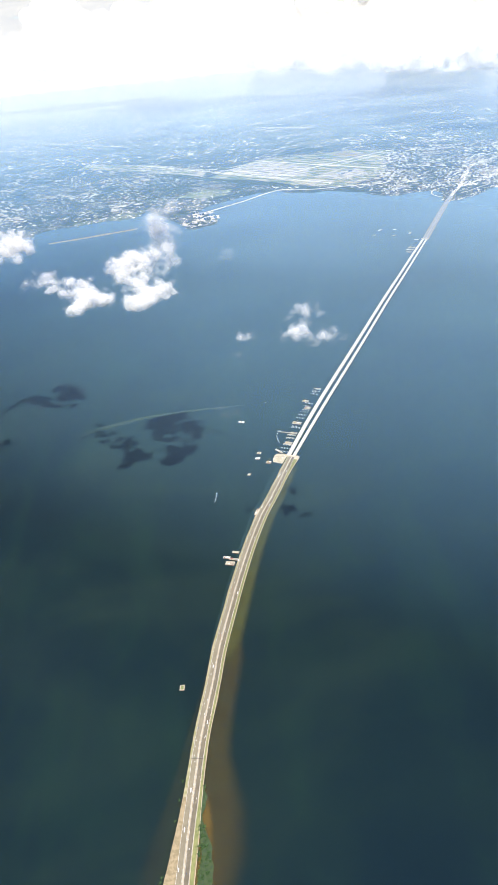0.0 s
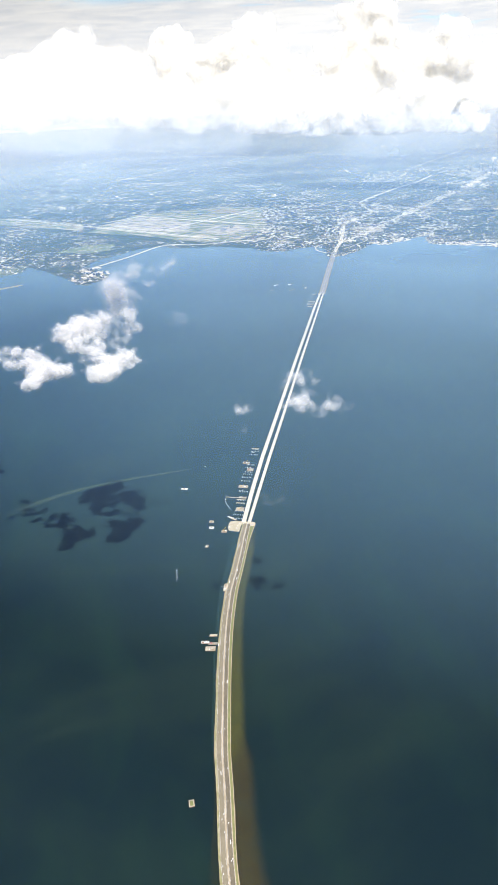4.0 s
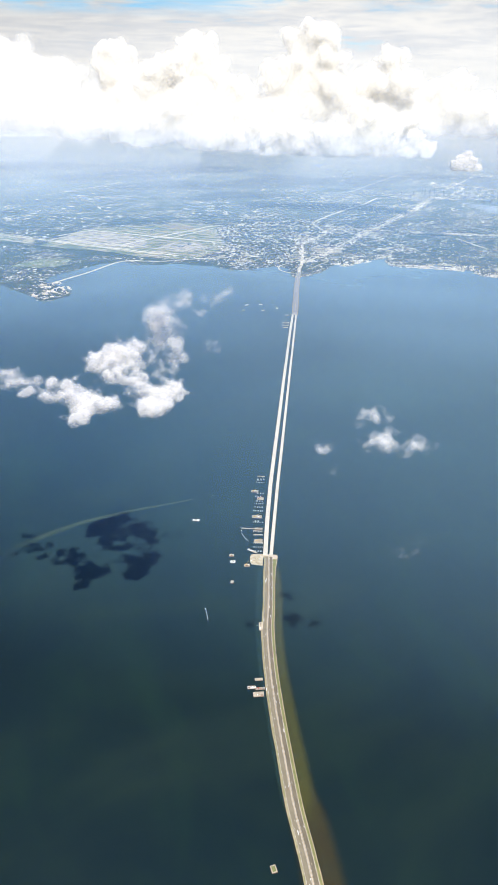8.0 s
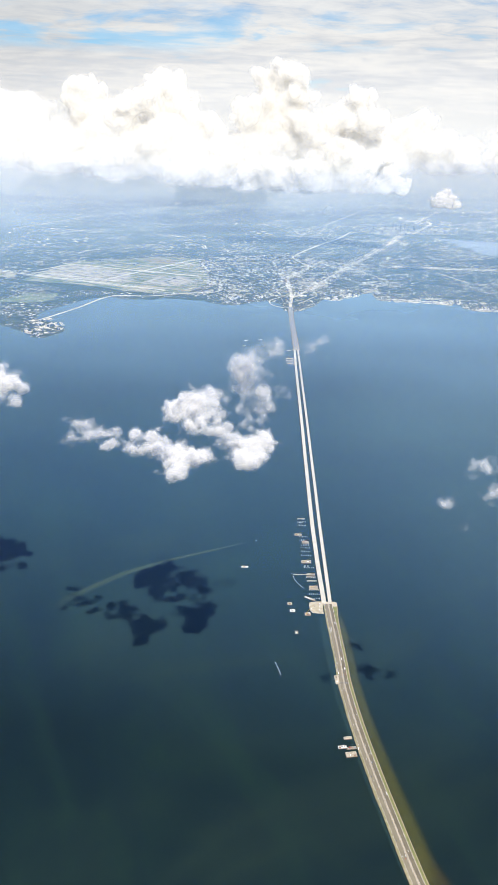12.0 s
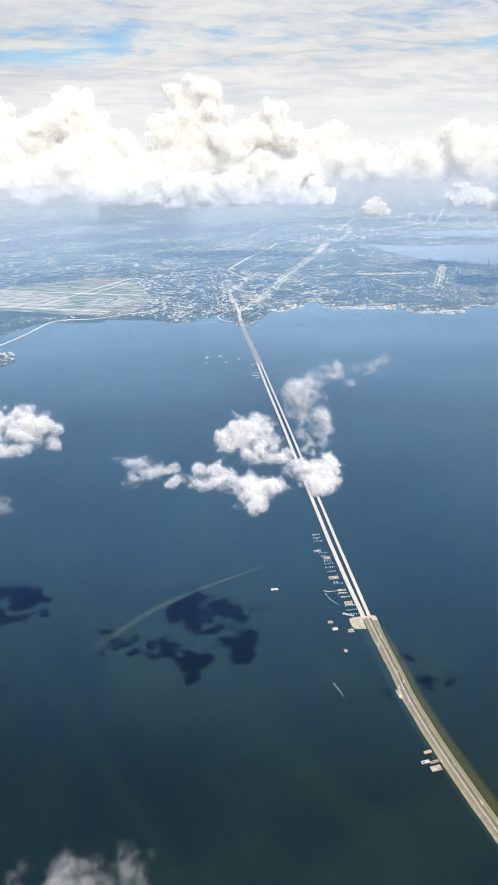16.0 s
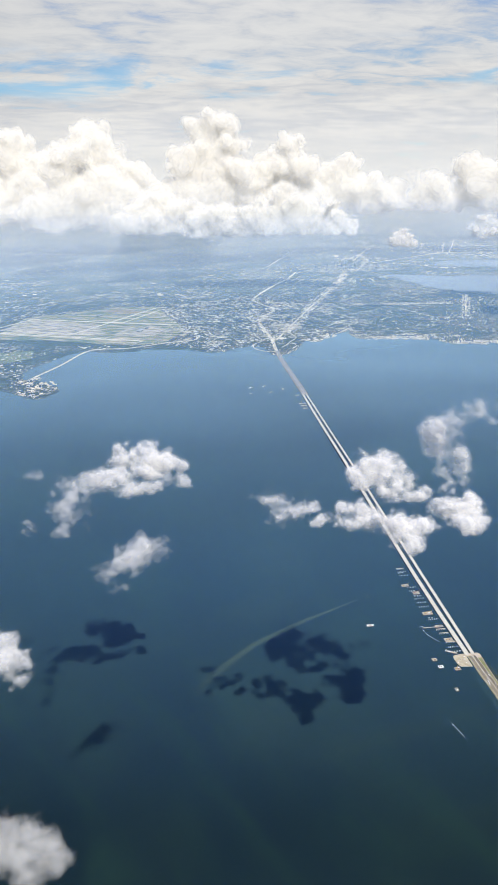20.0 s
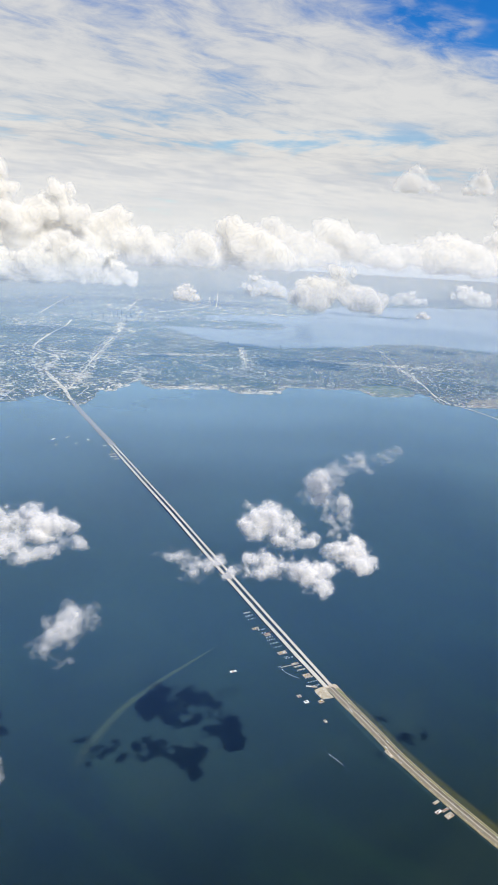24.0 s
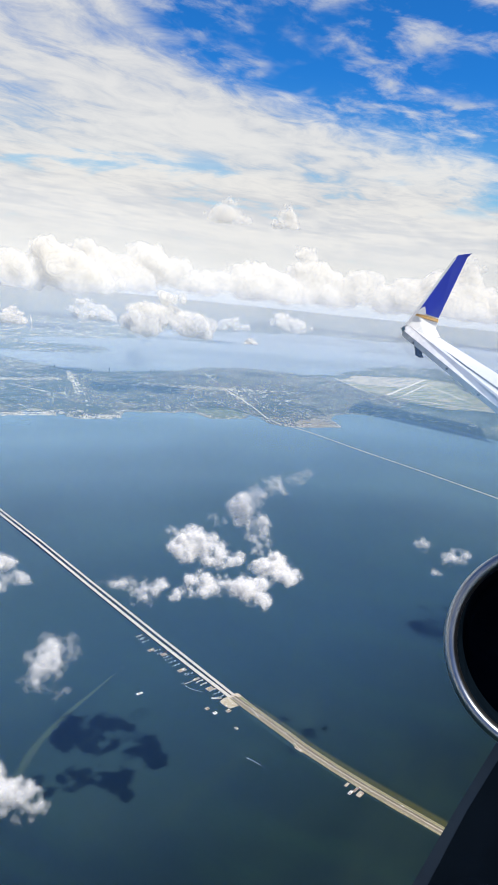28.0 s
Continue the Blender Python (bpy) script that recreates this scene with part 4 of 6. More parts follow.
patch("spit", [(-246, 912), (-210, 921), (-178, 931), (-130, 949), (-129, 956), (-180, 940), (-212, 928), (-248, 917)], 0.3, SAND, "narrow sandy causeway spit with a road", "spit", 44, 0.02)

# highways and avenues
road("highway", [(226, 757), (253, 822), (276, 878), (300, 934), (320, 978), (342, 1022), (367, 1082), (398, 1158), (426, 1198), (466, 1231), (489, 1262), (493, 1300), (500, 1349),
                 (522, 1393), (637, 1509), (734, 1595), (816, 1685)], 5.0, 0.52, HIGHWAY, "broad pale concrete highway curving into the city", 10)
road("highway", [(815, 1832), (921, 1947), (1040, 2072), (1160, 2197)], 4.2, 0.51, HIGHWAY, "pale concrete highway beyond the city", 20)
road("avenue", [(348, 1020), (439, 1113), (576, 1251), (777, 1447), (900, 1580)], 3.4, 0.45, HIGHWAY, "straight pale avenue lined with roofs", 14)
road("avenue", [(640, 1205), (724, 1146), (800, 1101)], 5.0, 0.44, HIGHWAY, "straight pale avenue lined with roofs", 14)
road("avenue", [(897, 1157), (800, 1062), (708, 972)], 3.0, 0.45, HIGHWAY, "straight pale avenue lined with roofs", 14)
road("avenue", [(682, 1120), (674, 1015)], 3.0, 0.45, HIGHWAY, "straight pale avenue lined with roofs", 14)
road("avenue", [(834, 1025), (893, 962), (960, 880)], 3.0, 0.45, HIGHWAY, "straight pale avenue lined with roofs", 14)
road("avenue", [(1160, 960), (1017, 829), (891, 706), (815, 639), (786, 598)], 3.6, 0.46, HIGHWAY, "pale road leading to the far bridge", 14)
road("avenue", [(-36, 1013), (19, 1064), (80, 1126), (135, 1106), (195, 1106), (240, 1098), (262, 1120)], 3.6, 0.55, HIGHWAY, "pale shore road curving round the airport", 10)
road("avenue", [(1448, 1767), (1660, 1965), (1800, 2100)], 4.0, 0.46, HIGHWAY, "straight pale road through the port", 20)
road("avenue", [(1156, 1724), (1320, 1760), (1445, 1768), (1531, 1665)], 6.0, 0.45, HIGHWAY, "pale port road and quays", 20)
rng_road = np.random.default_rng(77)
for k in range(16):
    x0, y0 = rng_road.uniform(-700, 1500), rng_road.uniform(1500, 2900)
    d = rng_road.choice([1, -1])
    ln = rng_road.uniform(150, 420)
    road("avenue", [(x0, y0), (x0 + ln * 0.35, y0 + d * ln * 0.35), (x0 + ln * 0.7, y0 + d * ln * 0.7)], 3.5, 0.44, HIGHWAY, "straight pale avenue lined with roofs", 40)


# ramps and wooded banks where the bridge comes ashore
for pts in ([(312, 958), (300, 960), (292, 985), (302, 1012), (330, 1030)], [(330, 975), (345, 985), (362, 1000), (385, 1020), (396, 1060)], [(352, 1050), (330, 1062), (318, 1048), (330, 1034), (352, 1046)]):
    road("ramp", pts, 1.6, 0.56, HIGHWAY, "curved pale concrete ramp at the bridge landing", 5)
causeway_east = smooth_line([(224.5, 754), (253, 822), (276, 878), (300, 934), (312, 960)], 6.0)
tagged(strip("causeway_ground_east", causeway_east, 3.7, -3.7, -0.4, 0.33, SAND, 0.12, 8), "low sandy eastern causeway with rubble banks", "causeway", kind="structure")
tagged(strip("road_east", causeway_east, -2.9, 2.9, 0.2, 0.60, CONCRETE_GREY), "worn grey asphalt on the eastern causeway", "road", kind="structure")
tagged(strip("median_barrier_east", causeway_east, 0.16, -0.16, 0.3, 0.72, CONCRETE), "pale concrete median on the eastern causeway", "barrier", kind="structure")
abut = thing("abutment", "pale concrete bridge abutment across the causeway", "abutment", m=turned(by_bridge(484.5, 0.3, 0.0), BRIDGE_TURN))
part("abutment_wall", box_bm(1.4, 9.0, 0.62, 0, 0, 0, 0.03), CONCRETE, abut)
part("abutment_kerb", box_bm(0.3, 9.0, 0.16, -0.5, 0, 0.62, 0.01), CONCRETE, abut)


# ---- roofs ----
def roof_colours(n):
    r = n.add("ShaderNodeNewGeometry").outputs["Random Per Island"]
    a = n.mix(n.span(r, 0.32, 0.92), (0.10, 0.10, 0.09), (0.86, 0.77, 0.61))
    b = n.mix(n.span(r, 0.86, 0.9), a, (0.38, 0.20, 0.13))
    fine = n.noise(place_of(n), 0.9, 3.0)
    return principled(n, n.mix(n.math("MULTIPLY", fine, 0.3), b, (0.25, 0.24, 0.22)), 0.8).outputs[0]


ROOF_MIX = material("mixed_roofs", roof_colours)


def hall_colours(n):
    r = n.add("ShaderNodeNewGeometry").outputs["Random Per Island"]
    a = n.mix(n.span(r, 0.02, 0.55), (0.30, 0.26, 0.20), (0.88, 0.76, 0.57))
    fine = n.noise(place_of(n), 0.9, 3.0)
    return principled(n, n.mix(n.math("MULTIPLY", fine, 0.3), a, (0.30, 0.28, 0.25)), 0.8).outputs[0]


HALL_MIX = material("mixed_flat_roofs", hall_colours)


def roofs(name, label, x, y, size, seed, tall=(0.3, 0.6), turn=45.0, stretch=1.9):
    """Many small gabled blocks, too many and too far to count."""
    rng = np.random.default_rng(seed)
    k = len(x)
    L = size * rng.uniform(0.6, 1.5, k)
    W = L / rng.uniform(1.1, stretch, k)
    H = L * rng.uniform(*tall, k)
    a = np.radians(turn + rng.choice([0, 90], k) + rng.normal(0, 3, k))
    c, s = np.cos(a), np.sin(a)
    def at(u, v, z):
        return np.stack([x + u * c - v * s, y + u * s + v * c, np.full(k, 0.3) + z], 1)
    low = np.zeros(k)
    g = H * 1.35
    V = np.stack([at(-L / 2, -W / 2, low), at(L / 2, -W / 2, low), at(L / 2, W / 2, low), at(-L / 2, W / 2, low),
                  at(-L / 2, -W / 2, H), at(L / 2, -W / 2, H), at(L / 2, W / 2, H), at(-L / 2, W / 2, H),
                  at(-L / 2, low, g), at(L / 2, low, g)], 1).reshape(-1, 3)
    quads = np.array([(0, 1, 5, 4), (2, 3, 7, 6), (4, 5, 9, 8), (6, 7, 8, 9)])
    tris = np.array([(1, 2, 5), (5, 2, 6), (3, 0, 7), (7, 0, 4), (5, 6, 9), (7, 4, 8)])
    base = (np.arange(k) * 10)[:, None, None]
    q = (quads[None] + base).reshape(-1, 4)
    t = (tris[None] + base).reshape(-1, 3)
    me = bpy.data.meshes.new(name)
    me.vertices.add(len(V))
    me.vertices.foreach_set("co", V.ravel())
    loops = np.concatenate([q.ravel(), t.ravel()]).astype(np.int32)
    me.loops.add(len(loops))
    me.loops.foreach_set("vertex_index", loops)
    me.polygons.add(len(q) + len(t))
    me.polygons.foreach_set("loop_start", np.concatenate([np.arange(len(q)) * 4, len(q) * 4 + np.arange(len(t)) * 3]).astype(np.int32))
    me.update()
    me.materials.append(ROOF_MIX if name == "houses" else HALL_MIX)
    return tagged(new(name, me), label, "houses", kind="stuff")


def scatter(count, x0, x1, y0, y1, seed, low, scale=0.012, grid=0.0):
    """Places on land where the town is dense."""
    rng = np.random.default_rng(seed)
    x, y = rng.uniform(x0, x1, count), rng.uniform(y0, y1, count)
    if grid:
        c = math.sqrt(0.5)
        u, v = (x + y) * c, (y - x) * c
        u = np.round(u / grid) * grid + rng.normal(0, grid * 0.13, count)
        x, y = (u - v) * c, (u + v) * c
    keep = inside(coast, x, y)
    x, y = x[keep], y[keep]
    d = np.array([noise.fractal((a * scale, b * scale, seed * 0.37), 0.8, 2.1, 5) for a, b in zip(x, y)])
    keep = d > low
    x, y = x[keep], y[keep]
    for cx, cy, r in ((130, 1310, 150), (40, 1390, 60), (250, 1400, 60), (1490, 540, 190), (790, 715, 46), (1340, 430, 90), (1280, 1850, 90), (1600, 560, 110)):
        away = np.hypot(x - cx, y - cy) > r
        x, y = x[away], y[away]
    return x, y


roofs("houses", "pale roofs of houses among trees on the peninsula", *scatter(44000, 380, 1400, 480, 1420, 1, -0.38, 0.02, 6.0), 1.2, 1)
roofs("houses", "white roofs of houses close together on the southern peninsula", *scatter(15000, 640, 1420, 480, 1010, 13, -0.3, 0.03, 6.0), 1.6, 13)
roofs("houses", "pale roofs of houses among trees north of the bridge", *scatter(22000, -520, 420, 930, 1500, 2, -0.1, 0.02, 6.5), 1.15, 2)
roofs("houses", "pale roofs of suburbs around the city", *scatter(26000, -900, 1500, 1150, 2200, 3, 0.0, 0.011, 8.0), 1.15, 3)
roofs("houses", "pale roofs of far suburbs", *scatter(15000, -1500, 2400, 1900, 3800, 4, 0.10, 0.007), 2.6, 4, (0.1, 0.25))
roofs("commercial_roofs", "large pale flat roofs of shops and warehouses", *scatter(5200, 220, 900, 960, 1700, 5, 0.05, 0.016), 2.7, 5, (0.1, 0.2), 45, 2.6)
roofs("commercial_roofs", "large pale roofs by the north shore", *scatter(5200, -600, 250, 980, 1800, 6, 0.08, 0.014), 3.0, 6, (0.08, 0.16), 45, 2.8)
roofs("commercial_roofs", "large pale roofs on the peninsula", *scatter(4200, 640, 1400, 520, 1300, 7, 0.14, 0.015), 2.6, 7, (0.08, 0.18), 45, 2.8)
roofs("commercial_roofs", "large pale roofs beyond the city", *scatter(5200, -1200, 2200, 1600, 3600, 8, 0.10, 0.006), 5.5, 8, (0.04, 0.1), 45, 3.0)
roofs("commercial_roofs", "large pale roofs and lots round the bridge landing", *scatter(2600, 250, 560, 1030, 1420, 10, -0.05, 0.02), 3.4, 10, (0.06, 0.14), 45, 2.4)
roofs("commercial_roofs", "large pale roofs crowded round the downtown", *scatter(1500, 660, 1200, 1420, 1840, 12, -0.05, 0.012), 2.8, 12, (0.08, 0.30), 45, 2.4)
roofs("commercial_roofs", "large pale roofs of the port", *scatter(1500, 1080, 1900, 1480, 2050, 9, -0.1, 0.01), 6.0, 9, (0.06, 0.14), 45, 2.6)


def along(points, count, spread, seed):
    rng = np.random.default_rng(seed)
    line = smooth_line(points, 4.0)
    i = rng.integers(0, len(line), count)
    n = normals_of(line)[i]
    o = rng.choice([-1, 1], count) * rng.uniform(3.0, spread, count)
    p = line[i] + n * o[:, None] + rng.normal(0, 1.0, (count, 2))
    return p[:, 0], p[:, 1]


for i, (pts, count, spread) in enumerate((([(348, 1020), (439, 1113), (576, 1251), (777, 1447), (900, 1580)], 260, 9), ([(640, 1205), (724, 1146), (800, 1101)], 150, 10),
                                          ([(897, 1157), (800, 1062), (708, 972)], 90, 6), ([(904, 970), (960, 892), (1044, 776), (1100, 720)], 130, 16),
                                          ([(1017, 829), (891, 706)], 50, 10), ([(367, 1082), (426, 1198), (493, 1300), (522, 1393)], 110, 26), ([(860, 1620), (960, 1680), (1060, 1600)], 240, 60),
                                          ([(560, 845), (611, 815)], 60, 7), ([(470, 950), (540, 900)], 80, 8), ([(385, 985), (440, 1000)], 60, 10), ([(-60, 940), (-30, 960), (-40, 1010)], 60, 14))):
    roofs("commercial_roofs", "row of large pale roofs along a street", *along(pts, int(count * 1.7), spread * 1.15, 50 + i), 2.9, 50 + i, (0.12, 0.3), 45, 2.2)


# bright houses with docks along the water
shore_rng = np.random.default_rng(91)
shore = np.vstack([parts_of_coast[1], parts_of_coast[2]])
pick = shore_rng.integers(0, len(shore), 5200)
sx_, sy_ = shore[pick, 0] + shore_rng.normal(0, 7.0, 5200), shore[pick, 1] + shore_rng.normal(0, 7.0, 5200)
dry = inside(coast, sx_, sy_) & (shore_rng.random(5200) < np.clip((sx_ - 330) / 200, 0.15, 0.75))
roofs("commercial_roofs", "white houses close together along the city shore", sx_[dry], sy_[dry], 1.15, 92, (0.3, 0.6))
for x_, y_ in shore[::5]:
    if x_ > 430:
        out_ = Vector((x_ - 700, y_ - 1000)).normalized()
        dock = thing("dock", "small pale timber dock on the shore", "dock", "shore docks", turned((x_, y_, 0.0), math.degrees(math.atan2(out_.y, out_.x))))
        part("dock_deck", box_bm(4.2, 0.5, 0.12, 1.6, 0, 0.25), TIMBER, dock)
        part("dock_head", box_bm(0.9, 1.6, 0.12, 3.9, 0, 0.26), TIMBER, dock)


# ---- towers ----
TOWER_WALL = plain("tower_concrete", (0.60, 0.57, 0.53), 0.7, 0, 0.5, 0.15)


def tower(x, y, w_, d, h, label, group, seed):
    t = thing("tower_block", label, "tower", group, turned((x, y, 0.3), 45))
    part("shaft", box_bm(w_, d, h, 0, 0, 0, 0.08), TOWER_WALL, t)
    for k in range(4):
        a = k * 90
        s, o = (w_, d) if k % 2 == 0 else (d, w_)
        g = part("window_band", box_bm(s * 0.72, 0.10, h * 0.86, 0, -o / 2 - 0.03, h * 0.07), GLASS, t, "dark glass window band")
        g.matrix_basis = pose(0, 0, 0, 0, 0, a)
    part("roof_plant", box_bm(w_ * 0.5, d * 0.45, h * 0.06 + 0.3, 0, 0, h, 0.05), CONCRETE_GREY, t)


rng_t = np.random.default_rng(5)
for i, (x, y, h) in enumerate(((904, 1716, 9), (930, 1700, 12), (949, 1677, 20), (958, 1706, 17), (972, 1690, 14), (982, 1685, 19), (1000, 1669, 13), (990, 1650, 9), (982, 1611, 7), (1008, 1589, 8),
                               (1020, 1600, 6), (894, 1653, 7), (925, 1592, 6), (962, 1640, 10), (940, 1640, 8), (1030, 1575, 8), (1045, 1560, 7))):
    tower(x, y, rng_t.uniform(3.2, 5.0), rng_t.uniform(3.0, 4.5), h, "pale downtown office tower with dark window bands", "downtown towers", i)
for i, (x, y, h) in enumerate(((904, 1203, 7), (927, 1150, 5), (931, 1131, 6), (937, 1127, 6), (967, 1100, 9), (1060, 1050, 6), (1069, 1045, 6.5), (914, 1162, 4), (1168, 990, 3.5), (1202, 986, 3))):
    tower(x, y, 2.4, 2.2, h, "pale apartment tower on the bay shore", "shore towers", i)
for i, (x, y, w_, d, h) in enumerate(((-40, 1000, 6, 4, 3), (-33, 968, 5, 5, 3.4), (-53, 935, 7, 4, 1.4), (-24, 946, 3, 3, 2.6), (-50, 1020, 5, 4, 2.2), (-62, 962, 6, 3, 1.5), (-45, 980, 7, 4, 2.0))):
    tower(x, y, w_, d, h, "white hotel block on the rocky point", "shore hotels", i)
for i, (x, y, w_, d, h) in enumerate(((182, 1397, 12, 7, 2.4), (128, 1461, 12, 7, 2.4), (146, 1436, 8, 5, 2.0), (250, 1036, 16, 5, 1.4), (262, 1047, 12, 4, 1.2), (236, 1024, 10, 6, 0.8), (195, 1215, 14, 7, 2.0), (212, 1228, 6, 4, 3.0))):
    tower(x, y, w_, d, h, "large white flat-roofed hall", "white halls", i)


# ---- the far bridge to the south ----
def far_bridge():
    b = thing("road_bridge", "thin pale road bridge far across the bay", "bridge")
    line = smooth_line([(784, 592), (774, 556), (757, 516), (722, 448), (700, 402), (657, 310), (612, 222), (560, 130), (500, 30), (430, -80)], 9.0)
    slab = rail = pier = None
    for i in range(len(line) - 1):
        a, c = Vector((*line[i], 0.9)), Vector((*line[i + 1], 0.9))
        d = c - a
        m = Matrix.Translation((a + c) / 2) @ d.to_track_quat("X", "Z").to_matrix().to_4x4() @ Matrix.Diagonal((d.length, 1, 1, 1))
        pm = Matrix.Translation((c.x, c.y, -0.4)) @ d.to_track_quat("X", "Z").to_matrix().to_4x4()
        if slab is None:
            slab = part("deck_span", box_bm(1.0, 2.6, 0.2, 0, 0, -0.2, 0.02), CONCRETE, b)
            slab.matrix_basis = m
            pier = part("pier", box_bm(0.3, 2.0, 1.15, 0, 0, 0), CONCRETE_GREY, b)
            pier.matrix_basis = pm
        else:
            again(slab, m, b)
            again(pier, pm, b)


far_bridge()


# ---- shoals, wakes and trails on the water ----
def shoal_surface(color, strength, grain):
    """Silt in shallow water, thinning towards its edge."""
    def build(n):
        edge = n.add("ShaderNodeAttribute")
        edge.attribute_name = "edge"
        pos = place_of(n)
        v = n.noise(pos, grain, 5.0, 0.6, 0.5)
        a = n.math("MULTIPLY", n.span(edge.outputs["Fac"], 0.0, 0.55), n.span(v, 0.2, 0.75, 0.45, 1.0))
        p = principled(n, n.mix(n.span(v, 0.35, 0.7), color, tuple(c * 0.6 for c in color)), 0.4)
        m = n.add("ShaderNodeMixShader")
        n.link(n.math("MULTIPLY", a, strength), m.inputs[0])
        n.link(n.add("ShaderNodeBsdfTransparent").outputs[0], m.inputs[1])
        n.link(p.outputs[0], m.inputs[2])
        return m.outputs[0]
    return build


def shoal(name, line, near, far, mat, label, category, z=0.03, both=False, fade_ends=True, thin=1.0):
    """A thin sheet of tinted water between two offsets of a line; its edge value falls outwards."""
    n = normals_of(line)
    k = len(line)
    near, far = np.broadcast_to(np.asarray(near, float), (k,)), np.broadcast_to(np.asarray(far, float), (k,))
    cols = 9
    v, e, f = [], [], []
    for i in range(k):
        end = min(1.0, min(i, k - 1 - i) / max(1.0, k * 0.15)) if fade_ends else 1.0
        for j in range(cols):
            q = j / (cols - 1)
            p = line[i, :2] + n[i] * (near[i] + (far[i] - near[i]) * q)
            v.append((p[0], p[1], z))
            e.append(end * (1 + (thin - 1) * i / k) * ((1 - abs(2 * q - 1)) if both else 1 - q))
    for i in range(k - 1):
        for j in range(cols - 1):
            a = i * cols + j
            f.append((a, a + 1, a + cols + 1, a + cols))
    ob = mesh_object(name, v, f, mat)
    ob.data.attributes.new("edge", "FLOAT", "POINT").data.foreach_set("value", np.array(e, float))
    return tagged(ob, label, category, kind="structure")


BROWN = material("brown_shoal", shoal_surface((0.098, 0.070, 0.009), 0.56, 0.14))
BROWN_FAINT = material("faint_brown_shoal", shoal_surface((0.088, 0.066, 0.010), 0.18, 0.14))
OLIVE = material("olive_shoal", shoal_surface((0.112, 0.108, 0.016), 0.75, 0.2))
SILT = material("green_silt", shoal_surface((0.105, 0.140, 0.045), 0.5, 0.16))
FOAM = material("foam", shoal_surface((0.75, 0.78, 0.78), 0.85, 1.1))
CLOUDY = material("cloudy_water", shoal_surface((0.035, 0.075, 0.060), 0.5, 0.06))
near_end = axis[axis[:, 1] < 175]
shoal("water_shoal", near_end, np.interp(near_end[:, 1], [-330, 60, 72, 175], [-3.0] * 4),
      np.interp(near_end[:, 1], [-330, 40, 70, 80, 95, 115, 137, 160, 175], [-8, -14, -19, -22, -20.5, -13.5, -12, -12.5, -8]), BROWN, "brown silty shallows beside the causeway", "shoal", fade_ends=False)
shoal("water_shoal", near_end, np.interp(near_end[:, 1], [-330, 72, 97, 175], [5.5, 5.0, 3.2, 3.0]), np.interp(near_end[:, 1], [-330, 75, 90, 110, 140, 175], [18, 16, 12.5, 8, 4.5, 3.4]),
      BROWN_FAINT, "brown silty shallows beside the beach", "shoal", fade_ends=False)
SANDY = material("sandy_shoal", shoal_surface((0.26, 0.155, 0.016), 0.55, 0.35))
beach = axis[(axis[:, 1] > 40) & (axis[:, 1] < 104)]
shoal("water_shoal", beach, -3.2, np.interp(beach[:, 1], [40, 70, 90, 104], [-12.0, -11.0, -8.5, -5.0]), SANDY, "yellow sandy shallows by the mangroves", "shoal", 0.036)
rest = axis[(axis[:, 1] > 150) & (axis[:, 1] < 312)]
shoal("water_shoal", rest, -2.9, np.interp(rest[:, 1], [150, 200, 255, 300, 312], [-10.5, -9.5, -8.5, -7.5, -6.5]), OLIVE, "olive shallows along the sea wall", "shoal", 0.035)
shoal("water_shoal", rest, 2.9, np.interp(rest[:, 1], [150, 230, 300, 312], [4.5, 6.0, 9.0, 12.0]), CLOUDY, "cloudy green water along the causeway", "shoal", 0.035)
trail = smooth_line([(24, 383.6), (10.7, 383.8), (-8, 383.2), (-26, 382.7), (-44, 381), (-61, 378.5), (-78, 373), (-95, 366), (-112, 356)], 2.0)
shoal("water_trail", trail, np.linspace(0.4, 5.5, len(trail)), np.linspace(-0.4, -5.5, len(trail)), SILT, "pale green trail of stirred silt behind a boat", "trail", 0.04, True, True, 0.25)
shore_axis = smooth_line([(150, 1068), (208, 1020), (250, 990), (292, 925), (330, 935), (390, 962), (455, 940), (540, 878), (600, 805), (690, 775)], 8.0)
shoal("water_shoal", shore_axis, 6.0, -38.0, CLOUDY, "paler shallow water along the city shore", "shoal", 0.03)
south_axis = smooth_line([(690, 770), (740, 690), (768, 640)], 8.0)
shoal("water_shoal", south_axis, 6.0, -30.0, SILT, "pale sandy shallows off the marsh", "shoal", 0.03)


def hull_bm(length, width, height, pointed=0.35):
    """A boat hull with a pointed bow along x."""
    bm = bmesh.new()
    h, w_ = length / 2, width / 2
    ring = [(-h, -w_), (h * (1 - 2 * pointed), -w_), (h * 0.7, -w_ * 0.6), (h, 0), (h * 0.7, w_ * 0.6), (h * (1 - 2 * pointed), w_), (-h, w_)]
    top = [bm.verts.new((x, y, height)) for x, y in ring]
    low = [bm.verts.new((x * 0.92, y * 0.75, -height * 0.4)) for x, y in ring]
    bm.faces.new(top)
    bm.faces.new(list(reversed(low)))
    for i in range(len(ring)):
        j = (i + 1) % len(ring)
        bm.faces.new((low[i], low[j], top[j], top[i]))
    return bm


def boat(x, y, turn, length, label):
    b = thing("boat", label, "boat", "boats on the bay", turned((x, y, 0.0), turn))
    part("hull", hull_bm(length, length * 0.34, length * 0.13), PAINT_WHITE, b)
    part("cabin", box_bm(length * 0.3, length * 0.22, length * 0.12, -length * 0.05, 0, length * 0.13, 0.02), PAINT_WHITE, b)
    part("windscreen", box_bm(length * 0.03, length * 0.2, length * 0.07, length * 0.12, 0, length * 0.16), GLASS, b)
    part("engine", box_bm(length * 0.07, length * 0.1, length * 0.12, -length * 0.53, 0, 0.0, 0.01), DARK, b)


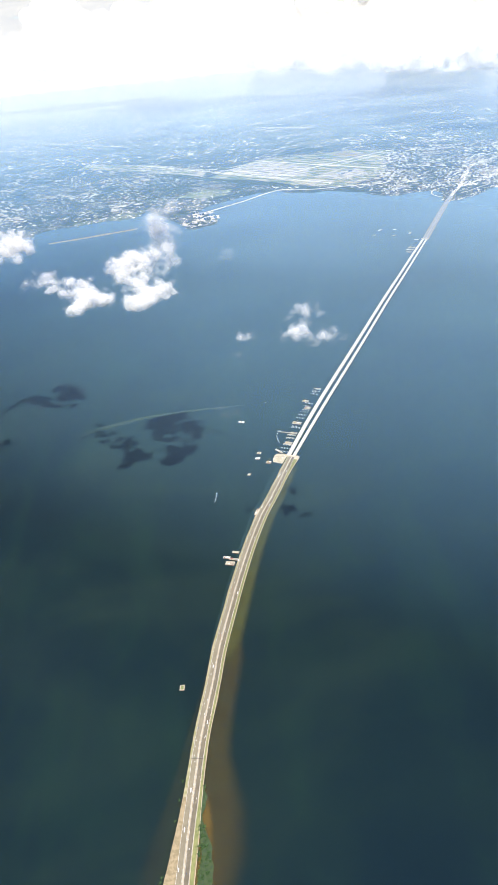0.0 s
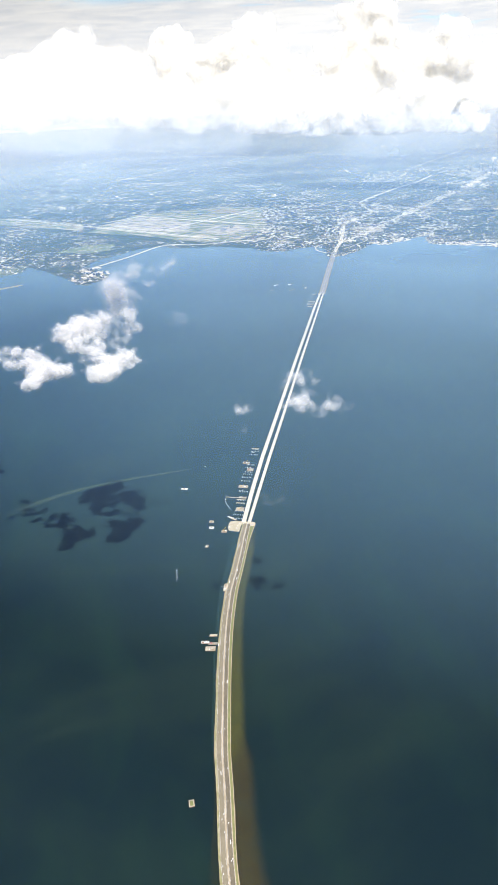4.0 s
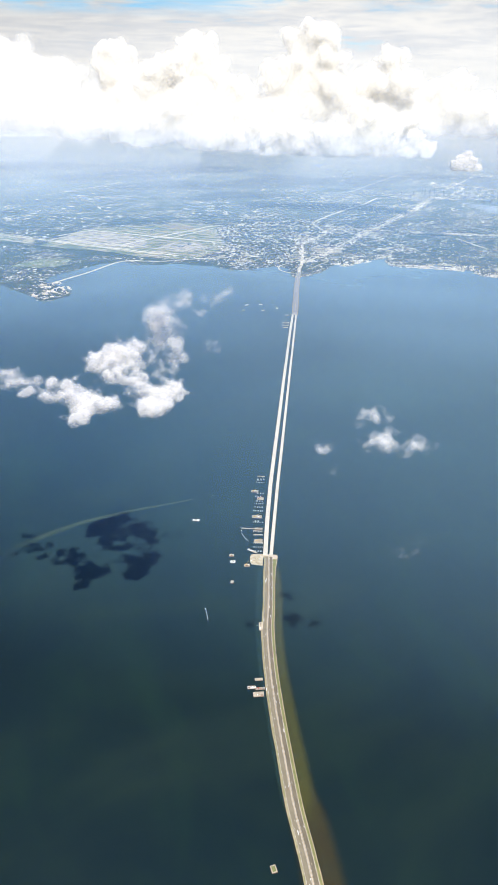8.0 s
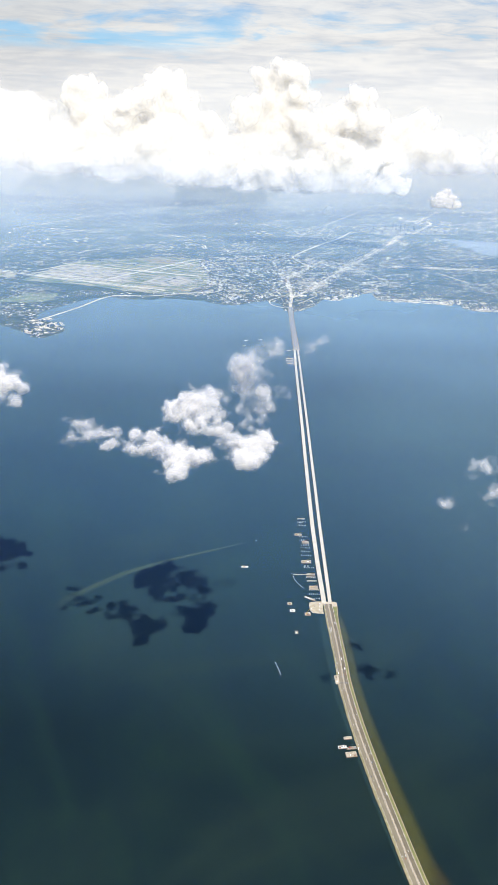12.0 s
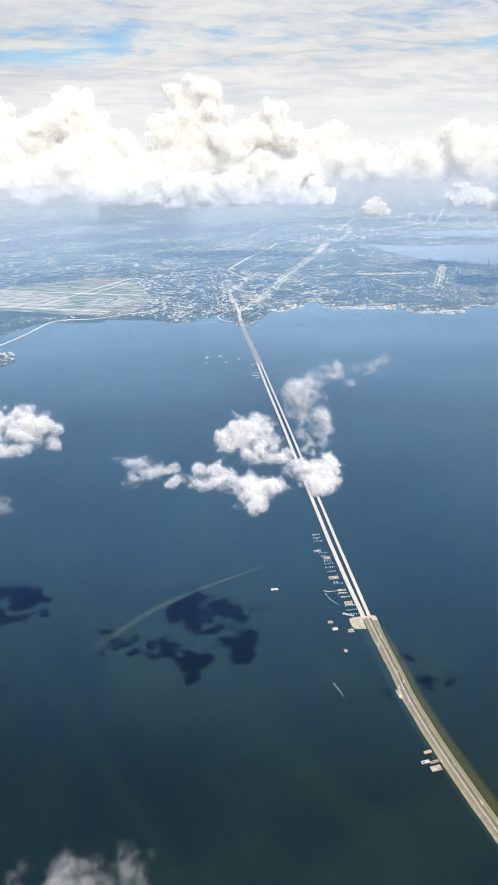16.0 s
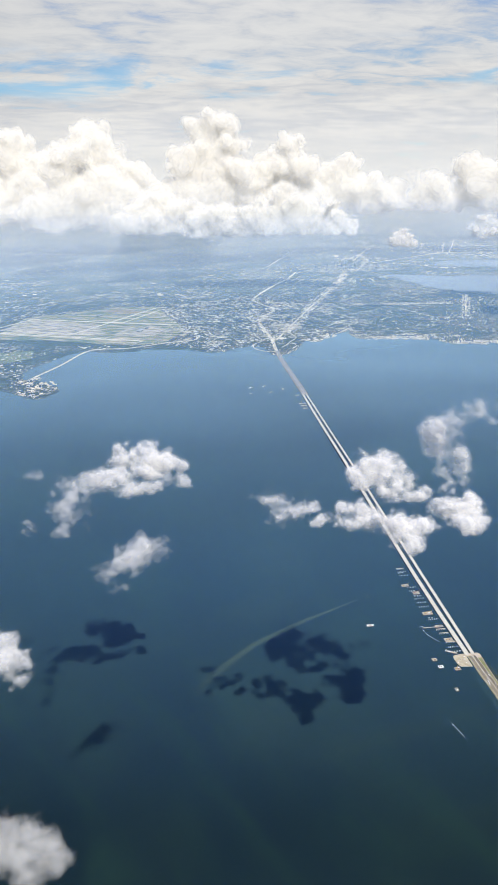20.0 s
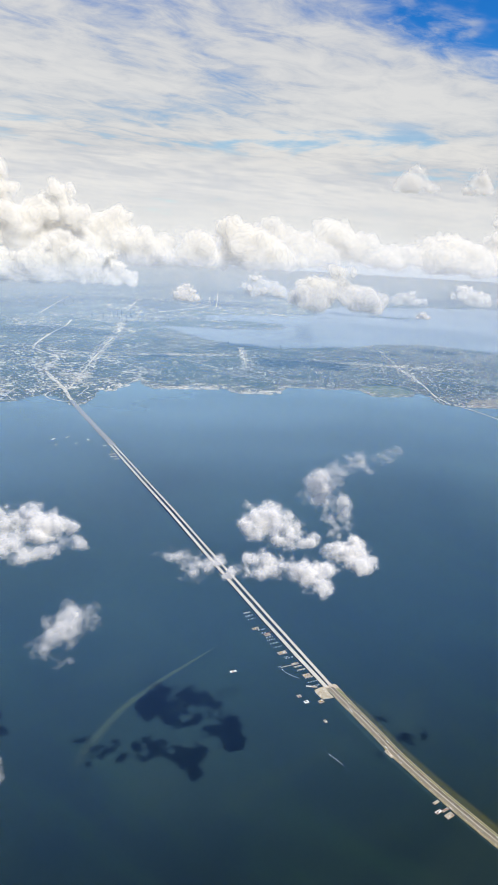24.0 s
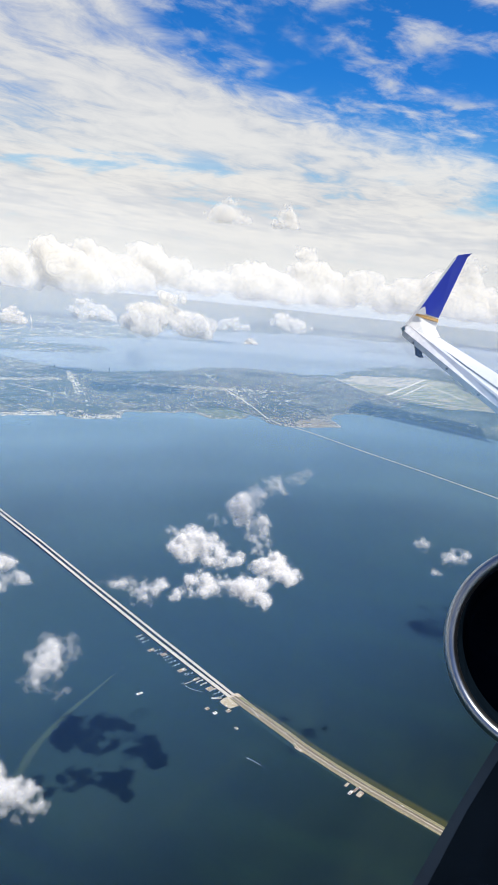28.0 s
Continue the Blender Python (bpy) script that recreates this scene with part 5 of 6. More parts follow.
boat(-9.9, 278.6, 95, 1.2, "white motor boat trailing a short wake")
boat(28.2, 339.8, 80, 1.2, "small white motor boat turning by the piles")
boat(22.9, 383.9, 2, 0.9, "small white boat ahead of a silt trail")
boat(30.3, 343.0, 170, 0.8, "small white boat beside the works")
for pts, w_ in (([(-9.9, 278.0), (-10.2, 275.0), (-10.5, 272.5), (-11.2, 269)], 0.45), ([(28.2, 339.2), (27.6, 336.5), (28.0, 332), (29.4, 326)], 0.5), ([(30.2, 343.2), (28.8, 343.6), (28.2, 342.4)], 0.3)):
    wake = smooth_line(pts, 0.5)
    shoal("water_wake", wake, np.linspace(0.25, w_, len(wake)), np.linspace(-0.25, -w_, len(wake)), FOAM, "white foaming wake behind a boat", "wake", 0.05, True, True, 0.3)


# ---- barges and the building site of the new bridge ----
def barge(x, y, turn, length, width, cargo, label):
    b = thing("barge", label, "barge", "work barges", turned((x, y, 0.0), turn))
    rng = np.random.default_rng(int(abs(x * 7 + y * 13)))
    part("hull", box_bm(length, width, 0.42, 0, 0, -0.14, 0.05), STEEL_RUST, b)
    part("deck", box_bm(length * 0.97, width * 0.95, 0.03, 0, 0, 0.28), TIMBER if cargo != "white" else PAINT_WHITE, b)
    for i in (-1, 1):
        part("rail", box_bm(length * 0.96, 0.05, 0.10, 0, i * width * 0.46, 0.31), CONCRETE, b)
    if cargo in ("crane", "red_crane"):
        paint = RED if cargo == "red_crane" else YELLOW
        cab = part("crane_cab", box_bm(0.55, 0.45, 0.42, -length * 0.2, 0, 0.40, 0.04), paint, b)
        part("crane_track", box_bm(0.7, 0.6, 0.1, -length * 0.2, 0, 0.31, 0.02), DARK, b)
        boom = part("crane_boom", box_bm(length * 0.95, 0.09, 0.09, length * 0.42, 0, 0), paint, b, "long lattice crane boom")
        boom.matrix_basis = pose(-length * 0.2, 0, 0.75, 0, -38, rng.uniform(-70, 70))
        part("counterweight", box_bm(0.2, 0.42, 0.22, -length * 0.2 - 0.35, 0, 0.45, 0.02), DARK, b)
    if cargo in ("crane", "red_crane", "crates", "white"):
        for i in range(5):
            s = rng.uniform(0.25, 0.6)
            part("crate", box_bm(s * rng.uniform(0.8, 2.2), s, s * 0.6, rng.uniform(-0.4, 0.4) * length, rng.uniform(-0.3, 0.3) * width, 0.31, 0.02), (CONCRETE, TIMBER, STEEL_RUST, PAINT_WHITE, CONCRETE_GREY)[i], b)
    if cargo == "piles":
        for i in range(6):
            pile = part("stacked_pile", box_bm(length * 0.8, 0.16, 0.16, 0, (i - 2.5) * width * 0.14, 0.31, 0.02), CONCRETE, b)
    if cargo == "hollow":
        part("hold", box_bm(length * 0.7, width * 0.6, 0.05, 0, 0, 0.31), VERGE, b, "open hold with weathered floor")
        for i in (-1, 1):
            part("coaming", box_bm(length * 0.74, 0.08, 0.14, 0, i * width * 0.32, 0.31), TIMBER, b)


T0 = BRIDGE_TURN
for x, y, turn, ln, wd, cargo, label in (
        (15.6, 317.8, T0 - 88, 2.6, 2.1, "crates", "tan work barge stacked with crates"), (14.5, 311.8, T0 - 88, 2.8, 2.2, "white", "pale work barge with a white deck"),
        (20.8, 306.2, T0 - 85, 3.2, 2.4, "crane", "work barge with a crane and crates"), (9.0, 295.0, T0, 2.4, 1.7, "crates", "small tan work barge with crates"),
        (5.6, 359.2, T0 - 92, 4.2, 1.7, "white", "long pale barge moored in the bay"), (-22.0, 145.0, 88, 2.7, 2.0, "hollow", "weathered pale barge with an open hold"),
        (0.2, 225.6, -14, 3.6, 1.4, "piles", "flat barge moored against the causeway"), (-4.2, 222.2, -14, 3.6, 1.6, "white", "pale flat barge beside the causeway"),
        (-2.6, 217.6, -14, 4.6, 2.6, "crates", "broad tan barge beside the causeway"), (-0.9, 220.4, -14, 4.2, 1.2, "red_crane", "rust-brown barge with a red machine"),
        (27.0, 319.0, T0 + 60, 3.8, 1.2, "white", "pale barge tied up beside the yard"), (28.6, 316.6, T0 + 66, 3.4, 0.9, "piles", "narrow barge tied up beside the yard"),
        (184.8, 815, 20, 6, 2.4, "white", "pale barge far out in the bay"), (202, 811.5, 10, 5, 2.2, "white", "pale barge far out in the bay"), (196, 785, 15, 5, 2.2, "hollow", "dark barge far out in the bay"),
        (215, 788, 60, 5, 3, "crane", "crane barge far out in the bay"), (174, 794, 10, 4, 2, "hollow", "dark barge far out in the bay")):
    barge(x, y, turn, ln, wd, cargo, label)
for s, o, ln, wd, cargo in ((69.9, 13.6, 4.6, 2.4, "crane"), (61.0, 9.4, 4.4, 2.8, "red_crane"), (39.5, 9.9, 6.0, 3.0, "crane"), (26.5, 7.8, 4.6, 1.8, "crates"), (13.9, 7.0, 4.8, 3.0, "crane"),
                            (481, 9.5, 5, 2, "crates"), (449, 9.0, 8, 2.2, "crane"), (440, 9.5, 8, 2.2, "crates"), (431, 9.0, 6, 2.0, "piles")):
    p = by_bridge(s, o)
    barge(p.x, p.y, T0 - 90, ln, wd, cargo, "work barge beside the new bridge's piles")
p = by_bridge(26.0, 13.6)
trestle = thing("work_trestle", "long narrow pale work trestle on the water", "trestle", m=turned((p.x, p.y, 0.0), T0 - 90))
part("walkway", box_bm(9.0, 0.55, 0.10, 0, 0, 0.35, 0.01), TIMBER, trestle)
for i in range(8):
    part("trestle_leg", tube_bm(0.06, 0.06, 0.8, -4 + i * 1.14, (i % 2 - 0.5) * 0.4, -0.4, 8), STEEL_RUST, trestle)


def pile_row(s, o0, o1, count, capped):
    p = by_bridge(s, (o0 + o1) / 2)
    row = thing("pile_row", "row of pale concrete bridge piles in the water", "piles", "piles of the new bridge", turned((p.x, p.y, 0.0), T0 - 90))
    half = abs(o0 - o1) / 2
    for i in range(count):
        x = -half + 2 * half * i / (count - 1)
        pile = part("pile", box_bm(0.24, 0.24, 1.3, 0, 0, -0.5, 0.02), PAINT_WHITE, row)
        pile.matrix_basis = pose(x, 0, 0, 0, 6 * (-1) ** i, 0)
    if capped:
        part("pile_cap", box_bm(2 * half + 0.4, 0.5, 0.22, 0, 0, 0.72, 0.03), CONCRETE, row)


for s, o0, o1, count, capped in ((89.2, 13.2, 8.5, 7, True), (85.8, 13.2, 8.2, 6, False), (84.6, 13.0, 10.5, 4, False), (81.3, 13.2, 8.3, 6, False), (67.3, 12.7, 7.9, 6, False), (63.3, 12.7, 9.5, 4, False),
                                 (57.6, 11.8, 7.6, 5, False), (54.6, 12.4, 7.3, 5, False), (50.5, 12.5, 7.1, 6, False), (46.1, 12.4, 7.1, 6, False), (34.6, 11.3, 8.6, 4, False), (33.2, 11.3, 5.9, 6, False),
                                 (23.2, 10.6, 5.6, 6, True), (19.5, 10.1, 5.2, 6, True), (11.4, 9.4, 4.4, 6, True), (7.5, 9.5, 4.3, 6, False), (3.6, 8.8, 4.2, 6, False)):
    pile_row(s, o0, o1, count, capped)

# jetty, yard stores and the sign gantry
jetty = thing("jetty", "pale concrete jetty built out from the causeway", "jetty", m=turned((12.2, 257.6, 0.0), 71))
part("platform", box_bm(5.4, 1.9, 0.55, 0, 0, -0.15, 0.03), CONCRETE, jetty)
part("mooring_arm", box_bm(0.16, 1.6, 0.10, 0.3, 1.5, 0.3), CONCRETE_GREY, jetty)
for i in range(3):
    part("shed", box_bm(0.7, 0.5, 0.35, -1.5 + i * 1.4, 0.2, 0.40, 0.02), (PAINT_WHITE, TIMBER, STEEL_RUST)[i], jetty)
rng_yard = np.random.default_rng(8)
for i in range(14):
    p = by_bridge(rng_yard.uniform(-8, -0.5), rng_yard.uniform(3.6, 9.4))
    st = thing("site_container", "pale site container standing in the staging yard", "container", "site containers", turned((p.x, p.y, 0.34), T0 + rng_yard.choice([0, 90])))
    part("container_box", box_bm(0.6, 0.26, 0.26, 0, 0, 0, 0.01), (PAINT_WHITE, CONCRETE, TIMBER, STEEL_RUST)[i % 4], st)
    part("container_door", box_bm(0.02, 0.22, 0.22, 0.31, 0, 0.02), CONCRETE_GREY, st)


def gantry(y_at, label):
    i = int(np.argmin(np.abs(axis[:, 1] - y_at)))
    d = axis[i + 1] - axis[i]
    g = thing("sign_gantry", label, "sign gantry", "sign gantries", turned((axis[i, 0], axis[i, 1], 0.3), math.degrees(math.atan2(d[1], d[0]))))
    for o in (2.5, 0.2, -1.95):
        part("gantry_post", tube_bm(0.06, 0.05, 0.85, 0, o, 0.0, 8), CONCRETE_GREY, g)
    part("gantry_beam", box_bm(0.12, 4.6, 0.12, 0, 0.28, 0.80, 0.02), CONCRETE_GREY, g)
    part("sign_panel", box_bm(0.05, 1.0, 0.34, 0.09, 1.3, 0.70, 0.01), GRASS, g, "dark green sign panel")


gantry(254, "grey steel sign gantry spanning the causeway")
gantry(112, "grey steel sign gantry spanning the causeway")


# ---- traffic ----
def vehicle_kind(name, label, paint, length, width, height, lorry):
    v = thing(name, label, "vehicle", "traffic")
    if lorry:
        part("trailer", box_bm(length * 0.72, width, height, -length * 0.12, 0, 0.08, 0.01), paint, v)
        part("cab", box_bm(length * 0.2, width * 0.95, height * 0.75, length * 0.38, 0, 0.08, 0.02), PAINT_WHITE, v)
    else:
        part("body", box_bm(length, width, height * 0.5, 0, 0, 0.04, 0.02), paint, v)
        part("cabin", box_bm(length * 0.52, width * 0.84, height * 0.42, -length * 0.05, 0, 0.04 + height * 0.5, 0.03), GLASS, v, "dark glazed cabin")
        part("car_roof", box_bm(length * 0.4, width * 0.78, 0.012, -length * 0.05, 0, 0.042 + height * 0.92), paint, v)
    for sx_ in (-0.32, 0.34):
        for sy_ in (-0.46, 0.46):
            wheel = part("wheel", tube_bm(0.035, 0.035, 0.03, 0, 0, -0.015, 10), DARK, v)
            wheel.matrix_basis = pose(sx_ * length, sy_ * width, 0.035, 90, 0, 0)
    return v


CAR_BLUE = plain("dark_blue_paint", (0.05, 0.07, 0.12), 0.35, 0, 3.0, 0.1)
kinds = [vehicle_kind("car", "white car on the causeway road", PAINT_WHITE, 0.52, 0.22, 0.17, False), vehicle_kind("car", "silver-grey car on the causeway road", CONCRETE, 0.50, 0.21, 0.16, False),
         vehicle_kind("car", "dark blue car on the causeway road", CAR_BLUE, 0.50, 0.21, 0.16, False), vehicle_kind("lorry", "white articulated lorry on the causeway road", PAINT_WHITE, 1.5, 0.27, 0.36, True),
         vehicle_kind("car", "red car on the causeway road", RED, 0.48, 0.20, 0.16, False)]
rng_car = np.random.default_rng(21)
used = set()


def put_vehicle(k, m):
    if k not in used:
        used.add(k)
        kinds[k].matrix_basis = m
    else:
        copy_thing(kinds[k], m)


on_road = [i for i in range(len(axis) - 1) if 40 < axis[i, 1] < 306]
for _ in range(96):
    i = int(rng_car.choice(on_road))
    d = axis[i + 1] - axis[i]
    n = np.array([-d[1], d[0]]) / np.linalg.norm(d)
    west = rng_car.random() < 0.5
    o = rng_car.choice([0.75, 1.1, 1.45, 1.8]) if west else -rng_car.choice([0.45, 0.8, 1.15, 1.5])
    p = axis[i] + n * o + d * rng_car.uniform(0, 1)
    put_vehicle(int(rng_car.choice(5, p=[0.38, 0.2, 0.22, 0.12, 0.08])), turned((p[0], p[1], 0.362), math.degrees(math.atan2(d[1], d[0])) + (180 if west else 0)))
for _ in range(46):
    s = rng_car.uniform(4, 470)
    deck = int(rng_car.integers(2))
    o = offsets(s)[deck] + rng_car.choice([-0.55, -0.15, 0.25, 0.6]) * (1.2 if deck == 0 else 0.9)
    a, b = by_bridge(s, o, deck_height(s) + 0.014), by_bridge(s + 1, o, deck_height(s + 1) + 0.014)
    put_vehicle(int(rng_car.choice(5, p=[0.4, 0.2, 0.22, 0.1, 0.08])), turned(a, T0 + (180 if deck == 0 else 0)))
for x, y in ((21.9, 280.8), (20.3, 276.2), (18.6, 271.7), (16.8, 266.9), (15.6, 263.2), (14.6, 261.0), (1.2, 218.9), (0.3, 215.0)):
    put_vehicle(int(rng_car.choice([2, 3])), turned((x + 0.25, y, 0.33), 70))


# ---- mangrove by the causeway ----
def bush_mesh(seed):
    """A crown of many small leaves on a few bent stems."""
    rng = np.random.default_rng(seed)
    v, f = [], []
    for s in range(4):
        a = rng.uniform(0, 6.28)
        tip = np.array([0.25 * math.cos(a), 0.25 * math.sin(a), 0.5])
        for k in range(4):
            for t, r in ((0.0, 0.035), (1.0, 0.012)):
                v.append(tuple(tip * t + r * np.array([math.cos(k * 1.57), math.sin(k * 1.57), 0])))
        b = len(v) - 8
        f += [(b + 2 * k, b + 2 * ((k + 1) % 4), b + 2 * ((k + 1) % 4) + 1, b + 2 * k + 1) for k in range(4)]
    lobes = rng.normal(0, 0.3, (7, 3)) * (1, 1, 0.45) + (0, 0, 0.45)
    for _ in range(420):
        c = lobes[rng.integers(7)] + rng.normal(0, 0.14, 3)
        c[2] = max(0.05, c[2])
        a, b = rng.normal(size=3), rng.normal(size=3)
        a *= 0.055 / np.linalg.norm(a)
        b *= 0.04 / np.linalg.norm(b)
        k = len(v)
        v += [tuple(c - a), tuple(c + b), tuple(c + a), tuple(c - b)]
        f.append((k, k + 1, k + 2, k + 3))
    me = bpy.data.meshes.new("mangrove_bush")
    me.from_pydata(v, [], f)
    me.materials.append(LEAVES)
    return me


bushes = [bush_mesh(i) for i in range(3)]
rng_b = np.random.default_rng(3)
green_bank = [(-13.2, 40), (-8.4, 40), (-8.5, 62), (-8.7, 71), (-9.1, 78), (-10.0, 84), (-11.9, 89.4), (-12.6, 92), (-11.3, 96.5), (-10.9, 98.8), (-12.0, 103), (-13.0, 96), (-13.6, 88), (-13.4, 70)]
patch("causeway_bank", green_bank, 0.26, MANGROVE, "low green bank beside the causeway", "bank", 61, 0.06)
count = 0
while count < 150:
    x, y = rng_b.uniform(-14, -8.4), rng_b.uniform(40, 103)
    if inside(np.array(green_bank), np.array([x]), np.array([y]))[0]:
        s = rng_b.uniform(0.6, 1.25)
        o = new("mangrove_bush", bushes[count % 3])
        o.matrix_basis = pose(x, y, 0.26, 0, 0, rng_b.uniform(0, 360)) @ Matrix.Diagonal((s, s, s, 1))
        tagged(o, "leafy green mangrove bush on the causeway bank", "bush", "mangrove bushes")
        count += 1
for x, y in ((-24.6, 71.5), (-24.2, 73.2), (-25.0, 69.4), (-24.4, 66.5), (-24.8, 64), (-21.4, 90.5), (-20.3, 97.5), (-19.4, 104.5)):
    o = new("mangrove_bush", bushes[int(abs(x * 10)) % 3])
    o.matrix_basis = pose(x, y, 0.28, 0, 0, x * 50)
    tagged(o, "leafy green mangrove bush on the beach", "bush", "mangrove bushes")


# ---- the aircraft's wing, enlarged and set far out to fit the last views ----
PAINT_BLUE = plain("royal_blue_paint", (0.006, 0.030, 0.40), 0.75, 0, 0.05, 0.06)
PAINT_GOLD = plain("gold_stripe", (0.52, 0.30, 0.08), 0.4, 0, 0.05, 0.06)
WING_WHITE = plain("wing_white", (0.78, 0.77, 0.76), 0.4, 0, 0.08, 0.06)
WING_METAL = plain("bare_metal", (0.72, 0.72, 0.73), 0.38, 0.35, 0.1, 0.12)
LIP_METAL = plain("polished_lip", (0.34, 0.36, 0.39), 0.28, 1.0, 40.0, 0.1)
# cabin shade put into near-black colour; the paler edge imitates blur
CABIN_SHADE = plain("cabin_trim_shade", (0.004, 0.007, 0.012), 0.95, 0, 300.0, 0.2)
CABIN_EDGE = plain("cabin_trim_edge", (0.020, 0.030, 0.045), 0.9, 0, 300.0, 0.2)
# near-black without gloss: the recess's shade put into the colour
INLET_SHADE = plain("inlet_shade", (0.003, 0.006, 0.010), 0.95, 0, 60.0, 0.2)
DARK_GREY = plain("dark_grey_paint", (0.06, 0.07, 0.08), 0.5, 0, 0.1, 0.1)
for m_ in (CABIN_SHADE, CABIN_EDGE, INLET_SHADE):
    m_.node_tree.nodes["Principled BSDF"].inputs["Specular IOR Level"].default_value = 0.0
END = pose(*ROWS[-1][1:])
FOCAL = 441.0 / math.tan(cam.data.angle / 2)


def pixel_point(x, y, d):
    """The place at depth d behind pixel x, y of the last view."""
    return Vector(((x - 441.0) / FOCAL * d, (784.0 - y) / FOCAL * d, -d))


def panel(name, corners, thick, mat, parent, label="", out=1.9):
    """A solid panel fitted to the view: pixel points with a thickness, edges softened."""
    bm = bmesh.new()
    front = [bm.verts.new(pixel_point(x, y, d * out)) for x, y, d in corners]
    rear = [bm.verts.new(v.co + Vector(thick) * out) for v in front]
    k = len(front)
    bm.faces.new(front)
    bm.faces.new(list(reversed(rear)))
    for i in range(k):
        j = (i + 1) % k
        bm.faces.new((front[j], front[i], rear[i], rear[j]))
    bmesh.ops.recalc_face_normals(bm, faces=bm.faces[:])
    return part(name, bm, mat, parent, label)


wing = thing("aircraft_wing", "white airliner wing with an upswept blue winglet", "wing", m=END)
panel("wing_skin", [(727, 581, 702), (905, 723, 640), (905, 677, 704), (778, 598, 745), (745, 588, 724)], (0, -4.5, 0), WING_WHITE, wing)
panel("leading_edge", [(713, 584, 700), (720, 573, 703), (735, 583, 704), (905, 718, 642), (905, 741, 638), (882, 722, 646)], (0, -6.0, -2.0), WING_METAL, wing, "polished metal leading edge")
panel("aileron_gap", [(759, 603, 716), (762, 603, 717), (905, 704, 660), (904, 707, 659)], (0, 0.35, 0), DARK_GREY, wing, "dark gap of the aileron")
winglet = panel("winglet", [(714, 583, 701), (728, 562, 704), (737, 551, 706), (777, 563, 742), (772, 582, 743), (780, 598, 745), (752, 594, 720)], (0, 0, -5.0), WING_WHITE, wing)
panel("winglet_tip", [(738, 551, 705), (806, 459, 712), (812, 452, 714), (836, 449, 742), (828, 456, 738), (777, 563, 741)], (0, 0, -4.0), PAINT_BLUE, winglet, "royal blue winglet tip")
panel("winglet_stripe", [(734, 558, 703), (737, 554, 703), (777, 566, 740), (776, 571, 740)], (0, 0, -3.0), PAINT_GOLD, winglet, "gold stripe")
panel("winglet_emblem", [(739, 555, 702), (744, 548, 702), (748, 545, 703), (753, 543, 704), (755, 556, 710), (750, 557, 708)], (0, 0, -2.0), WING_WHITE, winglet, "pale emblem shape")
panel("winglet_edge", [(716, 578, 699), (806, 456, 710), (809, 457, 711), (724, 575, 701)], (0, 0, -3.0), WING_METAL, winglet, "polished metal edge")
panel("flap_fairing", [(735, 609, 700), (745, 614, 702), (751, 620, 704), (747, 627, 704), (750, 633, 704), (744, 633, 703), (737, 628, 701)], (0, 0, -4.0), DARK_GREY, wing, "grey hooked fairing under the wing")
panel("wing_light", [(711, 581, 697), (716, 577, 698), (718, 584, 698), (714, 587, 697)], (0, 0, -3.0), GLASS, wing, "dark glass wingtip lamp")
for x_, y_ in ((733, 606), (792, 652), (848, 698)):
    panel("wing_fitting", [(x_ - 2, y_ - 1, 694 - (x_ - 733) * 0.4), (x_ + 2, y_, 694 - (x_ - 733) * 0.4), (x_ + 1, y_ + 4, 694 - (x_ - 733) * 0.4), (x_ - 2, y_ + 3, 694 - (x_ - 733) * 0.4)], (0, 0, -1.5), DARK_GREY, wing)

# the engine and the window frame, placed by pixels to fit the last view
engine = thing("jet_engine", "jet engine with a polished metal inlet lip", "engine", m=END)
lip_r = 0.6 * 190.0 / FOCAL
inlet = pixel_point(981, 1152, 0.6)


